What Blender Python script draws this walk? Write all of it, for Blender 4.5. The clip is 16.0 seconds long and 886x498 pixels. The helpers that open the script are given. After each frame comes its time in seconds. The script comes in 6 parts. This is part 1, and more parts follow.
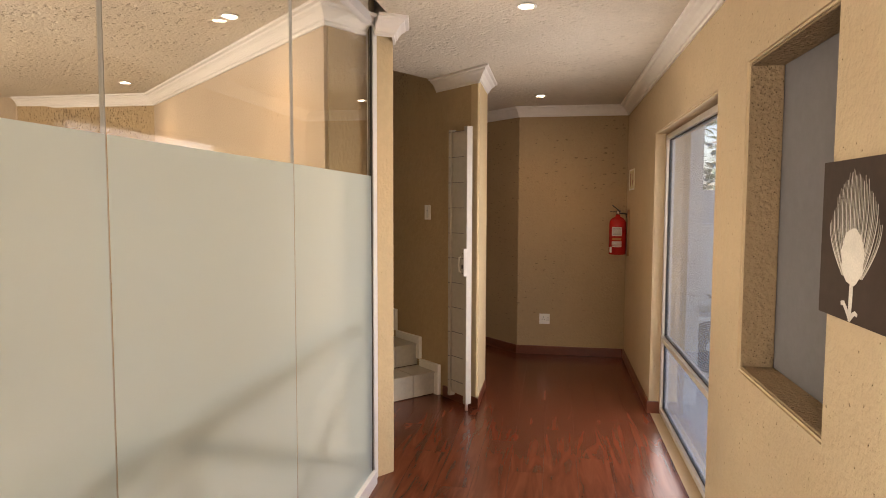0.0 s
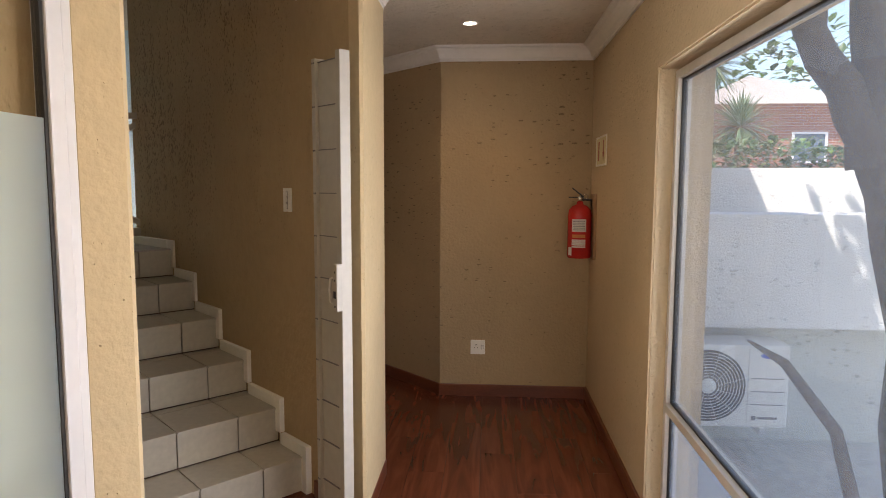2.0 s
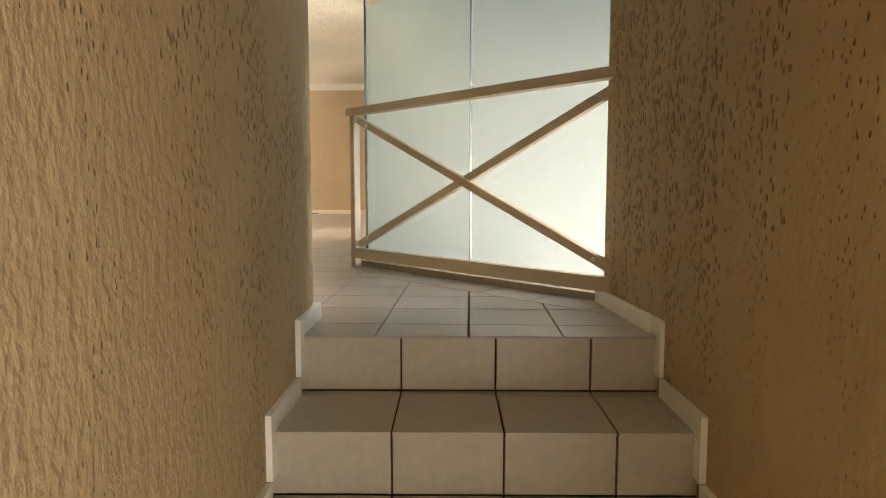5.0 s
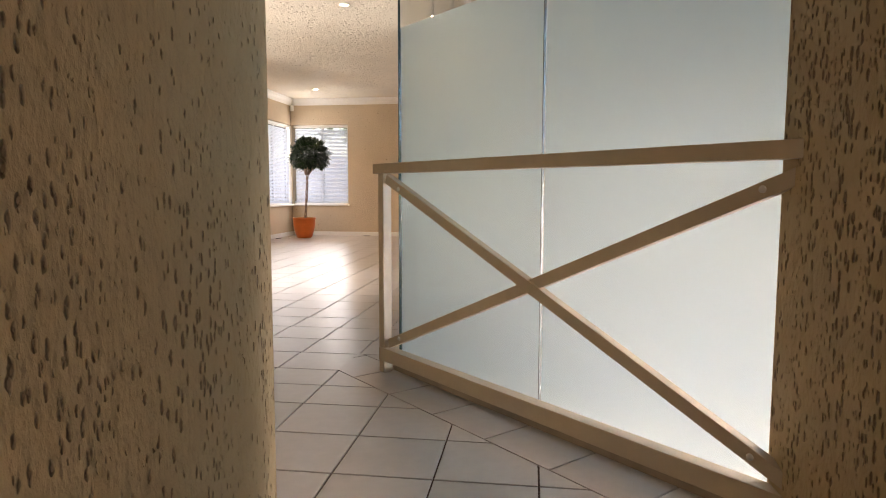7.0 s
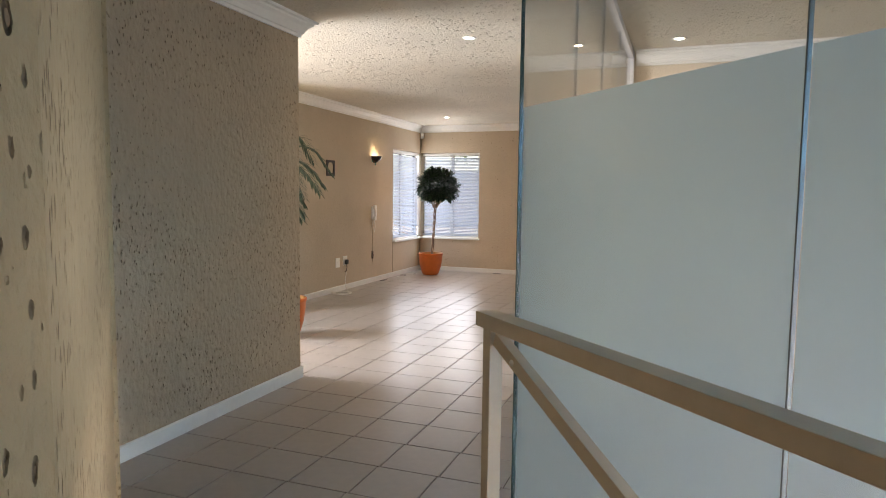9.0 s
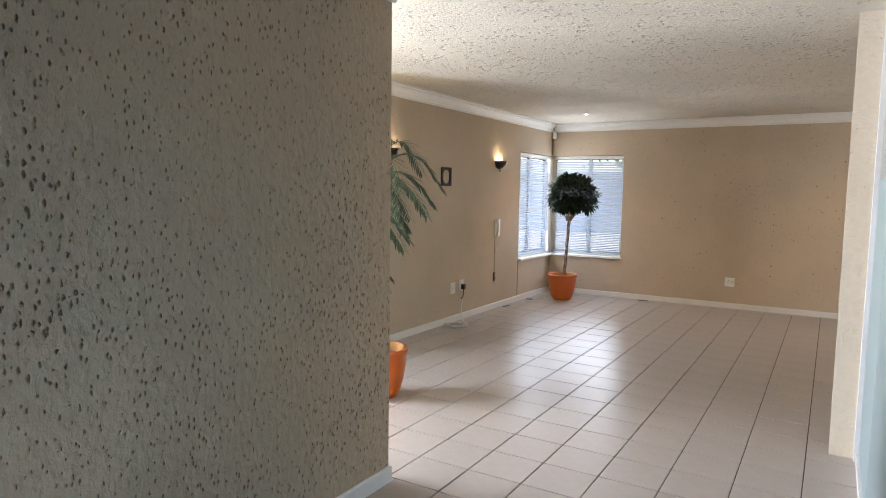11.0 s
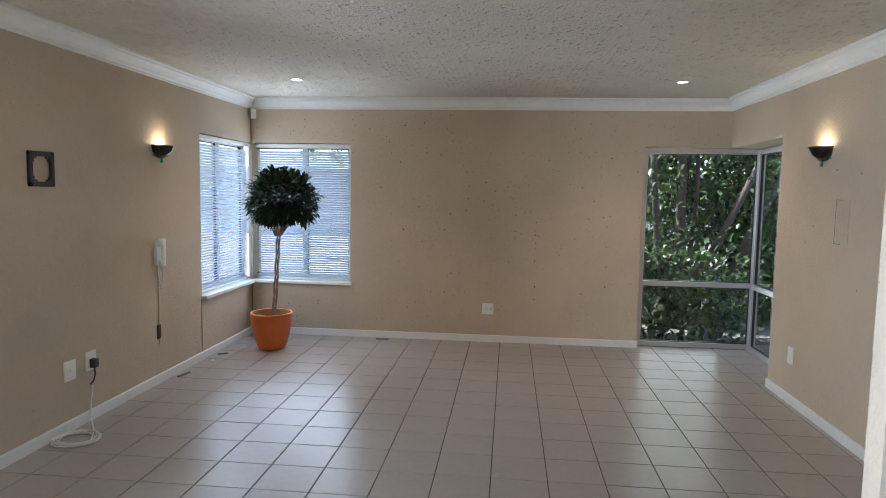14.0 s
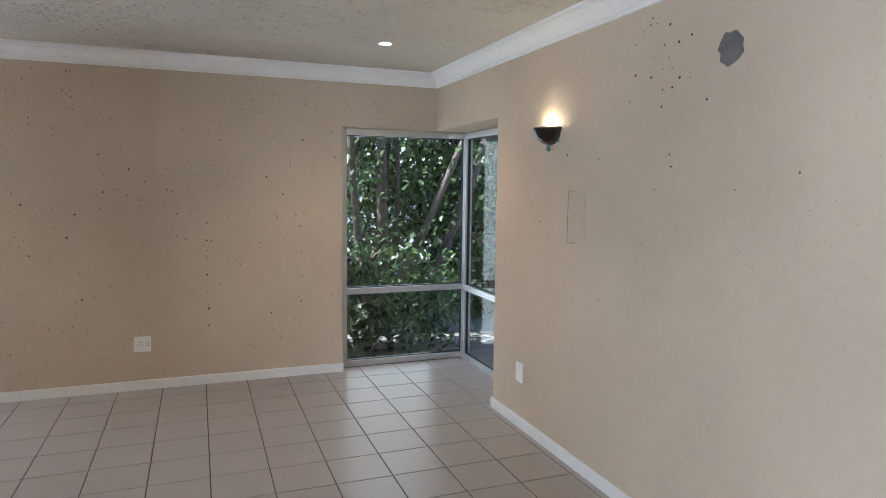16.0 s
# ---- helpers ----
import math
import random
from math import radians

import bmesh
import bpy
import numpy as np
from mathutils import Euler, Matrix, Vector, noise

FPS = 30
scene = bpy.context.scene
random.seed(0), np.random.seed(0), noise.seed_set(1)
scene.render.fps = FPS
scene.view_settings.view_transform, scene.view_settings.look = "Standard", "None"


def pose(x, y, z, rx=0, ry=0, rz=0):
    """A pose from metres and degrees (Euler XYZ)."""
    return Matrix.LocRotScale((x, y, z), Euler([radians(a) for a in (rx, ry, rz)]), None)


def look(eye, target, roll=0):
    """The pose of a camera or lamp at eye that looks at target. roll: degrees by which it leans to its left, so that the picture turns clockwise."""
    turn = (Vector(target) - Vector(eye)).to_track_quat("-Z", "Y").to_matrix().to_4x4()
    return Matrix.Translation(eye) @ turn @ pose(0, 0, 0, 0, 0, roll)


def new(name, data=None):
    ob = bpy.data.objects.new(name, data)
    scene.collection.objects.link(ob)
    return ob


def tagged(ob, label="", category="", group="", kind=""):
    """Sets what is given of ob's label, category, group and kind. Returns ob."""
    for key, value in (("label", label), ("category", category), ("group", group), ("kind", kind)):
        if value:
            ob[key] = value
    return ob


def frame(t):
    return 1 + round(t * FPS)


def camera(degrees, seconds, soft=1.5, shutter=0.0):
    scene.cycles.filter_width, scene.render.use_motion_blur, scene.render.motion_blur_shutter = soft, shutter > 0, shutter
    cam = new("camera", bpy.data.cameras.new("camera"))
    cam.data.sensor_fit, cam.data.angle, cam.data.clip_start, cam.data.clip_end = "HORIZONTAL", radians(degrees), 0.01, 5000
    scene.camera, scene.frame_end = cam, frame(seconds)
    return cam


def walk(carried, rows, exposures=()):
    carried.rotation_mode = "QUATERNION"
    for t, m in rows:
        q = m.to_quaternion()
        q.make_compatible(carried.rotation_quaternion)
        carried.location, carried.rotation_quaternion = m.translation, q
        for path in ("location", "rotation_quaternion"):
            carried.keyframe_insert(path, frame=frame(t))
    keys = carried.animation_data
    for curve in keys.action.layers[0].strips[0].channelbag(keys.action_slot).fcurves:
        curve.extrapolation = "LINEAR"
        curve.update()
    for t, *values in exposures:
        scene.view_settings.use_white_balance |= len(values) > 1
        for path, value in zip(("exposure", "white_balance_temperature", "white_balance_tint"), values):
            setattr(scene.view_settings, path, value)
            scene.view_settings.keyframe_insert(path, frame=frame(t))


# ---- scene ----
cam = camera(69.2, 16.0, soft=1.0)
PATH = [
    (0, (0.461, 0.099, 1.52), (1.614, 1.728, 1.381), 0.2),
    (0.5, (0.782, 0.436, 1.523), (2.091, 1.94, 1.368), 0.3),
    (1, (1.123, 0.795, 1.526), (2.469, 2.264, 1.352), 0.2),
    (1.5, (1.5, 1.127, 1.524), (2.847, 2.594, 1.338), 0.1),
    (2, (1.846, 1.487, 1.526), (3.151, 2.991, 1.331), 0.2),
    (2.5, (2.163, 1.835, 1.53), (3.329, 3.448, 1.334), 0.2),
    (3, (2.422, 2.208, 1.507), (3.321, 3.985, 1.325), -0.1),
    (3.5, (2.556, 2.646, 1.523), (3.172, 4.54, 1.337), -0.1),
    (4, (2.643, 3.051, 1.52), (3.004, 5.011, 1.345), 0.4),
    (4.5, (2.694, 3.514, 1.531), (2.785, 5.503, 1.346), 0.0),
    (7, (2.66, 4.937, 1.931), (2.385, 6.909, 1.747), 0.1),
    (7.5, (2.654, 5.207, 2.057), (2.346, 7.175, 1.876), 0.3),
    (8, (2.61, 5.486, 2.164), (2.249, 7.445, 1.989), 0.4),
    (8.5, (2.544, 5.717, 2.303), (2.042, 7.645, 2.13), 0.6),
    (9, (2.504, 5.96, 2.392), (1.817, 7.83, 2.223), 0.7),
    (9.5, (2.443, 6.199, 2.477), (1.559, 7.985, 2.308), 0.8),
    (10, (2.285, 6.527, 2.504), (1.25, 8.228, 2.323), 0.9),
    (12.5, (1.365, 8.464, 2.619), (0.411, 10.215, 2.461), 0.9),
    (13, (1.269, 8.92, 2.619), (0.553, 10.782, 2.465), 1.0),
    (13.5, (1.134, 9.333, 2.601), (0.681, 11.275, 2.448), 0.9),
    (14, (0.982, 9.742, 2.621), (0.78, 11.724, 2.443), 1.0),
    (14.5, (0.923, 10.118, 2.61), (1.005, 12.107, 2.421), 1.0),
    (15, (0.95, 10.434, 2.629), (1.338, 12.385, 2.423), 0.8),
    (15.5, (1.023, 10.761, 2.631), (1.653, 12.648, 2.423), 0.8),
    (16, (1.195, 11.106, 2.634), (1.906, 12.965, 2.436), 0.7),
]
EXPOSURE = [(0, 1.3, 7500, 22), (1.0, 1.3, 7300, 22), (2, 1.35, 6700, 17), (2.5, 1.52, 7000, 18), (3.2, 1.88, 7200, 18), (4.5, 2.25, 8300, 15), (5.5, 2.15, 8400, 19), (7, 1.9, 7900, 24), (8.5, 1.58, 7200, 21), (10, 1.6, 6500, 18), (12.5, 1.6, 6000, 14), (13.5, 1.38, 5700, 12), (14.5, 1.28, 5400, 11), (15.5, 1.25, 5500, 13), (16, 1.55, 5350, 13)]
walk(cam, [(t, look(*p)) for t, *p in PATH], exposures=EXPOSURE)

# ---- world, sun, lamps, exposure ----
SUN_DIR = Vector((-0.60, 0.08, 1.0)).normalized()      # towards the sun
world = bpy.data.worlds.new("sky")
scene.world = world
world.use_nodes = True
wn = world.node_tree.nodes
sky = wn.new("ShaderNodeTexSky")
sky.sky_type, sky.sun_disc = "NISHITA", False
sky.sun_elevation = math.asin(SUN_DIR.z)
sky.sun_rotation = math.atan2(SUN_DIR.x, SUN_DIR.y)
world.node_tree.links.new(sky.outputs[0], wn["Background"].inputs[0])
wn["Background"].inputs[1].default_value = 0.15
sun = new("sun", bpy.data.lights.new("sun", "SUN"))
sun.data.energy, sun.data.angle, sun.data.color = 5.0, radians(0.5), (1.0, 0.95, 0.87)
sun.matrix_world = look(SUN_DIR * 30, (0, 0, 0))

R2 = math.sqrt(0.5)


def uv(u, v):
    """Corridor axes: u along it, v to its window side."""
    return ((u + v) * R2, (u - v) * R2)


def area(name, centre, towards, w, h, power, colour=(0.86, 0.93, 1.0), spread=180):
    d = bpy.data.lights.new(name, "AREA")
    d.shape, d.size, d.size_y, d.energy, d.color = "RECTANGLE", w, h, power, colour
    d.spread = radians(spread)
    ob = new(name, d)
    ob.matrix_world = look(centre, Vector(centre) + Vector(towards))
    return ob


SKY = (0.86, 0.94, 1.0)
YF_IN = 16.255
area("added_daylight", (*uv(4.33, 1.0), 1.05), (-R2, R2, 0), 1.55, 1.85, 11.5, (0.97, 0.98, 1.0))
area("added_daylight", (-1.17, YF_IN, 2.38), (0, -1, 0), 0.95, 1.3, 7, SKY, 170)
area("added_daylight", (-1.725, 15.68, 2.38), (1, 0, 0), 0.95, 1.3, 5, SKY, 170)
area("added_daylight", (2.74, 16.5, 2.1), (0, -1, 0), 0.8, 1.9, 3, (0.95, 1.0, 0.9))
area("added_daylight", (-3.1, 9.35, 2.15), (1, 0, 0), 1.4, 2.0, 160, SKY)
# two beams added and aimed at the frosted screen: blue top, bright lower right
area("added_daylight", (5.75, 7.7, 2.78), (-2.7, -0.3, -0.15), 1.8, 0.8, 4.2, (0.28, 0.64, 1.0), 100)
area("added_daylight", (5.75, 7.25, 1.60), (-2.65, -0.55, -0.28), 0.9, 0.5, 4.8, (1.0, 0.96, 0.97), 46)
area("added_daylight", (-2.2, 3.9, 1.4), (1, 0, 0), 2.6, 1.7, 58, (1.0, 0.92, 0.80))

# lamp added out of view behind the start, brightens the near window-side wall
area("added_daylight", (*uv(-2.27, 0.1), 1.2), (R2 * 1.40, R2 * 0.08, 0), 1.2, 1.9, 28, (1.0, 0.95, 0.88), 80)


def downlamp(x, y, z, power):
    d = bpy.data.lights.new("downlight_bulb", "SPOT")
    d.energy, d.color, d.spot_size, d.spot_blend, d.shadow_soft_size = power, (1.0, 0.60, 0.26), radians(125), 0.9, 0.03
    new("downlight_bulb", d).location = (x, y, z)


# ---- materials ----
def material(name, colour, rough=0.6, metal=0.0, spread=0.08, scale=6.0, bump=0.0, bump_scale=60.0, stretch=(1, 1, 1), spec=0.5, second=None):
    """Principled surface with two scales of colour variation and a fine relief."""
    m = bpy.data.materials.new(name)
    m.use_nodes = True
    nt = m.node_tree
    b = nt.nodes["Principled BSDF"]
    b.inputs["Roughness"].default_value, b.inputs["Metallic"].default_value = rough, metal
    b.inputs["Specular IOR Level"].default_value = spec
    tc = nt.nodes.new("ShaderNodeTexCoord")
    mp = nt.nodes.new("ShaderNodeMapping")
    mp.inputs["Scale"].default_value = stretch
    nt.links.new(tc.outputs["Object"], mp.inputs[0])
    n1, n2 = nt.nodes.new("ShaderNodeTexNoise"), nt.nodes.new("ShaderNodeTexNoise")
    n1.inputs["Scale"].default_value, n2.inputs["Scale"].default_value = scale * 0.25, scale * 4
    for n in (n1, n2):
        n.inputs["Detail"].default_value = 5
        nt.links.new(mp.outputs[0], n.inputs["Vector"])
    add = nt.nodes.new("ShaderNodeMath")
    add.operation = "ADD"
    nt.links.new(n1.outputs[0], add.inputs[0])
    nt.links.new(n2.outputs[0], add.inputs[1])
    ramp = nt.nodes.new("ShaderNodeMapRange")
    ramp.inputs[1].default_value, ramp.inputs[2].default_value = 0.6, 1.4
    nt.links.new(add.outputs[0], ramp.inputs[0])
    mix = nt.nodes.new("ShaderNodeMix")
    mix.data_type = "RGBA"
    other = second or tuple(c * (1 - 2 * spread) for c in colour)
    mix.inputs[6].default_value = (*other, 1)
    mix.inputs[7].default_value = (*[min(1, c * (1 + spread)) for c in colour], 1)
    nt.links.new(ramp.outputs[0], mix.inputs[0])
    nt.links.new(mix.outputs[2], b.inputs["Base Color"])
    if bump:
        n3 = nt.nodes.new("ShaderNodeTexNoise")
        n3.inputs["Scale"].default_value, n3.inputs["Detail"].default_value = bump_scale, 6
        nt.links.new(mp.outputs[0], n3.inputs["Vector"])
        bp = nt.nodes.new("ShaderNodeBump")
        bp.inputs["Strength"].default_value, bp.inputs["Distance"].default_value = 1.0, bump
        nt.links.new(n3.outputs[0], bp.inputs["Height"])
        nt.links.new(bp.outputs[0], b.inputs["Normal"])
    return m


def plaster(name, colour, pit, density, depth, stretch, rough=0.8, pit_scale=30.0, grain=0.0015, grain_stretch=(1, 1, 1), soft=0.10, fine_tone=0.45, rake=None):
    """Rubbed plaster: flat trowelled skin with scattered torn pits, the shade inside them painted as a darker colour;
    stretch sets the way the pits run.
    """
    m = bpy.data.materials.new(name)
    m.use_nodes = True
    nt = m.node_tree
    N, L = nt.nodes.new, nt.links.new
    b = nt.nodes["Principled BSDF"]
    b.inputs["Roughness"].default_value = rough
    b.inputs["Specular IOR Level"].default_value = 0.3
    tc, mp, mg = N("ShaderNodeTexCoord"), N("ShaderNodeMapping"), N("ShaderNodeMapping")
    mp.inputs["Scale"].default_value, mg.inputs["Scale"].default_value = stretch, grain_stretch
    L(tc.outputs["Object"], mp.inputs[0])
    L(tc.outputs["Object"], mg.inputs[0])
    warp, patch, grain_n, tone, fine = (N("ShaderNodeTexNoise") for _ in range(5))
    for n, s, d, v in ((warp, 70, 2, tc.outputs["Object"]), (patch, 1.3, 3, tc.outputs["Object"]), (grain_n, 55, 5, mg.outputs[0]), (tone, 0.9, 5, tc.outputs["Object"]), (fine, 28, 6, mg.outputs[0])):
        n.inputs["Scale"].default_value, n.inputs["Detail"].default_value = s, d
        L(v, n.inputs["Vector"])
    wv, vo = N("ShaderNodeVectorMath"), N("ShaderNodeTexVoronoi")
    wv.operation = "MULTIPLY_ADD"
    wv.inputs[1].default_value = (0.5 / pit_scale,) * 3
    L(warp.outputs["Color"], wv.inputs[0])
    L(mp.outputs[0], wv.inputs[2])
    vo.inputs["Scale"].default_value = pit_scale
    L(wv.outputs[0], vo.inputs["Vector"])
    sep, reach, r = N("ShaderNodeSeparateColor"), N("ShaderNodeMapRange"), N("ShaderNodeMath")
    L(vo.outputs["Color"], sep.inputs[0])
    reach.inputs[1].default_value, reach.inputs[2].default_value = 0.36, 0.64
    reach.inputs[3].default_value, reach.inputs[4].default_value = density * 0.7, density * 1.3
    L(patch.outputs[0], reach.inputs[0])
    r.operation = "MULTIPLY"
    L(sep.outputs[0], r.inputs[0])
    L(reach.outputs[0], r.inputs[1])
    if rake:
        # the raked finish sets in along the wall: weights of y and z, then where it starts and is full
        dot, fade, keep = N("ShaderNodeVectorMath"), N("ShaderNodeMapRange"), N("ShaderNodeMath")
        dot.operation, keep.operation = "DOT_PRODUCT", "MULTIPLY"
        dot.inputs[1].default_value = (0.0, rake[0], rake[1])
        L(tc.outputs["Object"], dot.inputs[0])
        fade.inputs[1].default_value, fade.inputs[2].default_value, fade.inputs[3].default_value, fade.inputs[4].default_value = rake[2], rake[3], 0.30, 1.0
        L(dot.outputs["Value"], fade.inputs[0])
        L(r.outputs[0], keep.inputs[0])
        L(fade.outputs[0], keep.inputs[1])
        r = keep
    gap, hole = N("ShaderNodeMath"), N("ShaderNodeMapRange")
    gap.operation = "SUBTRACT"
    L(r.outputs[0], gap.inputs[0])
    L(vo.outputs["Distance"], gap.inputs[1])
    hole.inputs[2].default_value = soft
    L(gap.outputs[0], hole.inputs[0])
    tsum = N("ShaderNodeMath")
    tsum.operation = "MULTIPLY_ADD"
    tsum.inputs[1].default_value = fine_tone
    L(fine.outputs[0], tsum.inputs[0])
    L(tone.outputs[0], tsum.inputs[2])
    tr = N("ShaderNodeMapRange")
    tr.inputs[1].default_value, tr.inputs[2].default_value = 0.225 + fine_tone / 2, 0.55 + fine_tone
    L(tsum.outputs[0], tr.inputs[0])
    cmix, pmix = N("ShaderNodeMix"), N("ShaderNodeMix")
    cmix.data_type = pmix.data_type = "RGBA"
    cmix.inputs[6].default_value = (*[c * 0.87 for c in colour], 1)
    cmix.inputs[7].default_value = (*[min(1, c * 1.09) for c in colour], 1)
    L(tr.outputs[0], cmix.inputs[0])
    # pit colour darkens the hollows, their shade painted in on top of the bump
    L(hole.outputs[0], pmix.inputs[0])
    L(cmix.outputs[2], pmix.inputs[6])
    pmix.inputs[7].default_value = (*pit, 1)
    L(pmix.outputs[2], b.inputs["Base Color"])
    h1, h2 = N("ShaderNodeMath"), N("ShaderNodeMath")
    h1.operation, h1.inputs[1].default_value = "MULTIPLY", -depth
    L(hole.outputs[0], h1.inputs[0])
    h2.operation, h2.inputs[1].default_value = "MULTIPLY_ADD", grain
    L(grain_n.outputs[0], h2.inputs[0])
    L(h1.outputs[0], h2.inputs[2])
    bp = N("ShaderNodeBump")
    bp.inputs["Strength"].default_value, bp.inputs["Distance"].default_value = 1.0, 1.0
    L(h2.outputs[0], bp.inputs["Height"])
    L(bp.outputs[0], b.inputs["Normal"])
    return m


TAN = (0.555, 0.452, 0.330)
M_WALL = plaster("tan_plaster", TAN, (0.26, 0.19, 0.12), 0.20, 0.005, (1, 1, 0.8), pit_scale=34, grain=0.0045, fine_tone=0.22)
M_WARM = plaster("warm_tan_plaster", (0.56, 0.44, 0.285), (0.32, 0.24, 0.15), 0.17, 0.006, (1.2, 1.2, 1.0), pit_scale=36, grain=0.005, fine_tone=0.25)
# the M_WARM paint darkened: weaker light at the far end is in the colour
M_WARM_DIM = plaster("dim_warm_plaster", (0.425, 0.315, 0.18), (0.25, 0.18, 0.10), 0.24, 0.009, (0.5, 0.5, 1.5), pit_scale=30, grain=0.007, fine_tone=0.25)
M_ROUGH = plaster("raked_plaster", (0.465, 0.347, 0.198), (0.25, 0.172, 0.10), 0.50, 0.024, (1, 1, 0.42), pit_scale=88, grain=0.009, grain_stretch=(0.8, 0.8, 0.5), soft=0.24, rake=(1.0, 0.9, 5.6, 7.0))
# bare rough plaster; part of this dark brown is shade in the recess
M_REVEAL = plaster("bare_shaded_plaster", (0.30, 0.215, 0.125), (0.21, 0.15, 0.088), 0.32, 0.014, (1, 1, 0.8), pit_scale=75, grain=0.016)
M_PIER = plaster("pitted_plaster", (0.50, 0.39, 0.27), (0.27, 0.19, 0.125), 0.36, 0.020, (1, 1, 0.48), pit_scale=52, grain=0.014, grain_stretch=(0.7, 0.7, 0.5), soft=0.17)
M_CREAM = plaster("cream_plaster", (0.62, 0.495, 0.30), (0.44, 0.34, 0.20), 0.15, 0.004, (1, 1, 0.8), pit_scale=50, grain=0.004)
M_PALE = plaster("pale_cream_plaster", (0.66, 0.57, 0.45), (0.48, 0.40, 0.29), 0.18, 0.005, (1, 1, 0.8), pit_scale=40, grain=0.006)
M_CEIL = plaster("stippled_ceiling", (0.68, 0.62, 0.51), (0.64, 0.582, 0.478), 0.55, 0.010, (1, 0.7, 1), pit_scale=22, grain=0.012, soft=0.25)
M_OUT = plaster("outside_plaster", (0.76, 0.75, 0.71), (0.50, 0.49, 0.46), 0.35, 0.006, (0.6, 0.6, 1.2), pit_scale=26, grain=0.006)
M_WHITE = material("white_paint", (0.80, 0.79, 0.75), 0.45, spread=0.03, bump=0.0006)
M_CORNICE = material("cornice_white", (0.86, 0.84, 0.79), 0.5, spread=0.03, bump=0.0005)
M_ALU = material("aluminium", (0.62, 0.61, 0.60), 0.35, metal=0.85, spread=0.04)
M_ALUW = material("white_aluminium", (0.72, 0.72, 0.72), 0.35, spread=0.04)
M_RAIL = material("taupe_painted_steel", (0.48, 0.395, 0.29), 0.4, spread=0.04, bump=0.0003)
M_TILE = material("cream_floor_tile", (0.405, 0.370, 0.340), 0.30, spread=0.05, scale=5, bump=0.0006, bump_scale=5, spec=0.42)
M_STILE = material("stair_tile", (0.50, 0.46, 0.37), 0.28, spread=0.08, scale=8, bump=0.0006, bump_scale=8)
M_PLINTH = material("taupe_plinth", (0.30, 0.25, 0.19), 0.6, spread=0.08)
M_GROUT = material("brown_grout", (0.10, 0.058, 0.04), 0.9, spread=0.12, scale=20)
M_WOOD_DARK = material("mahogany_skirting", (0.16, 0.045, 0.02), 0.35, spread=0.2, scale=10, stretch=(1, 1, 8))
M_GREY = material("grey_board", (0.17, 0.165, 0.17), 0.6, spread=0.06, bump=0.0008)
M_BLACK = material("black_plastic", (0.02, 0.02, 0.02), 0.4)
M_CHROME = material("chrome", (0.75, 0.75, 0.75), 0.12, metal=1.0, spread=0.02)
M_PLASTIC = material("ivory_plastic", (0.86, 0.85, 0.79), 0.35, spread=0.03)
M_STEELW = material("white_enamel_steel", (0.78, 0.77, 0.72), 0.3, spread=0.05, bump=0.0003)


def facing_gloss(nt, base, power, least):
    """A factor that grows towards grazing sight, the same from both sides of a sheet."""
    lw, p, a = (nt.nodes.new("ShaderNode" + k) for k in ("LayerWeight", "Math", "Math"))
    lw.inputs[0].default_value = 0.5
    p.operation, p.inputs[1].default_value = "POWER", power
    a.operation, a.inputs[1].default_value, a.inputs[2].default_value = "MULTIPLY_ADD", base, least
    nt.links.new(lw.outputs["Facing"], p.inputs[0])
    nt.links.new(p.outputs[0], a.inputs[0])
    return a.outputs[0]


def glass(name, tint=(0.975, 0.985, 0.98)):
    """Thin clear pane: straight-through light with a mirror film."""
    m = bpy.data.materials.new(name)
    m.use_nodes = True
    nt = m.node_tree
    nt.nodes.remove(nt.nodes["Principled BSDF"])
    t, g, mx = (nt.nodes.new("ShaderNode" + k) for k in ("BsdfTransparent", "BsdfGlossy", "MixShader"))
    t.inputs[0].default_value = (*tint, 1)
    g.inputs["Roughness"].default_value = 0.01
    nt.links.new(facing_gloss(nt, 0.85, 4.6, 0.03), mx.inputs[0])
    nt.links.new(t.outputs[0], mx.inputs[1])
    nt.links.new(g.outputs[0], mx.inputs[2])
    nt.links.new(mx.outputs[0], nt.nodes["Material Output"].inputs[0])
    return m


def frosted(name, colour):
    """Sand-blast film on glass: light comes through softened, and a little is scattered back."""
    m = bpy.data.materials.new(name)
    m.use_nodes = True
    nt = m.node_tree
    nt.nodes.remove(nt.nodes["Principled BSDF"])
    N, L = nt.nodes.new, nt.links.new
    tr, df, m1 = (N("ShaderNode" + k) for k in ("BsdfTranslucent", "BsdfDiffuse", "MixShader"))
    for n in (tr, df):
        n.inputs["Color"].default_value = (*colour, 1)
    m1.inputs[0].default_value = 0.22
    rf, m0 = N("ShaderNodeBsdfRefraction"), N("ShaderNodeMixShader")
    rf.inputs["Color"].default_value = (*colour, 1)
    rf.inputs["Roughness"].default_value, rf.inputs["IOR"].default_value = 0.62, 1.25
    m0.inputs[0].default_value = 0.68
    L(tr.outputs[0], m0.inputs[1])
    L(rf.outputs[0], m0.inputs[2])
    L(m0.outputs[0], m1.inputs[1])
    L(df.outputs[0], m1.inputs[2])
    L(m1.outputs[0], nt.nodes["Material Output"].inputs[0])
    return m


M_GLASS = glass("clear_glass")


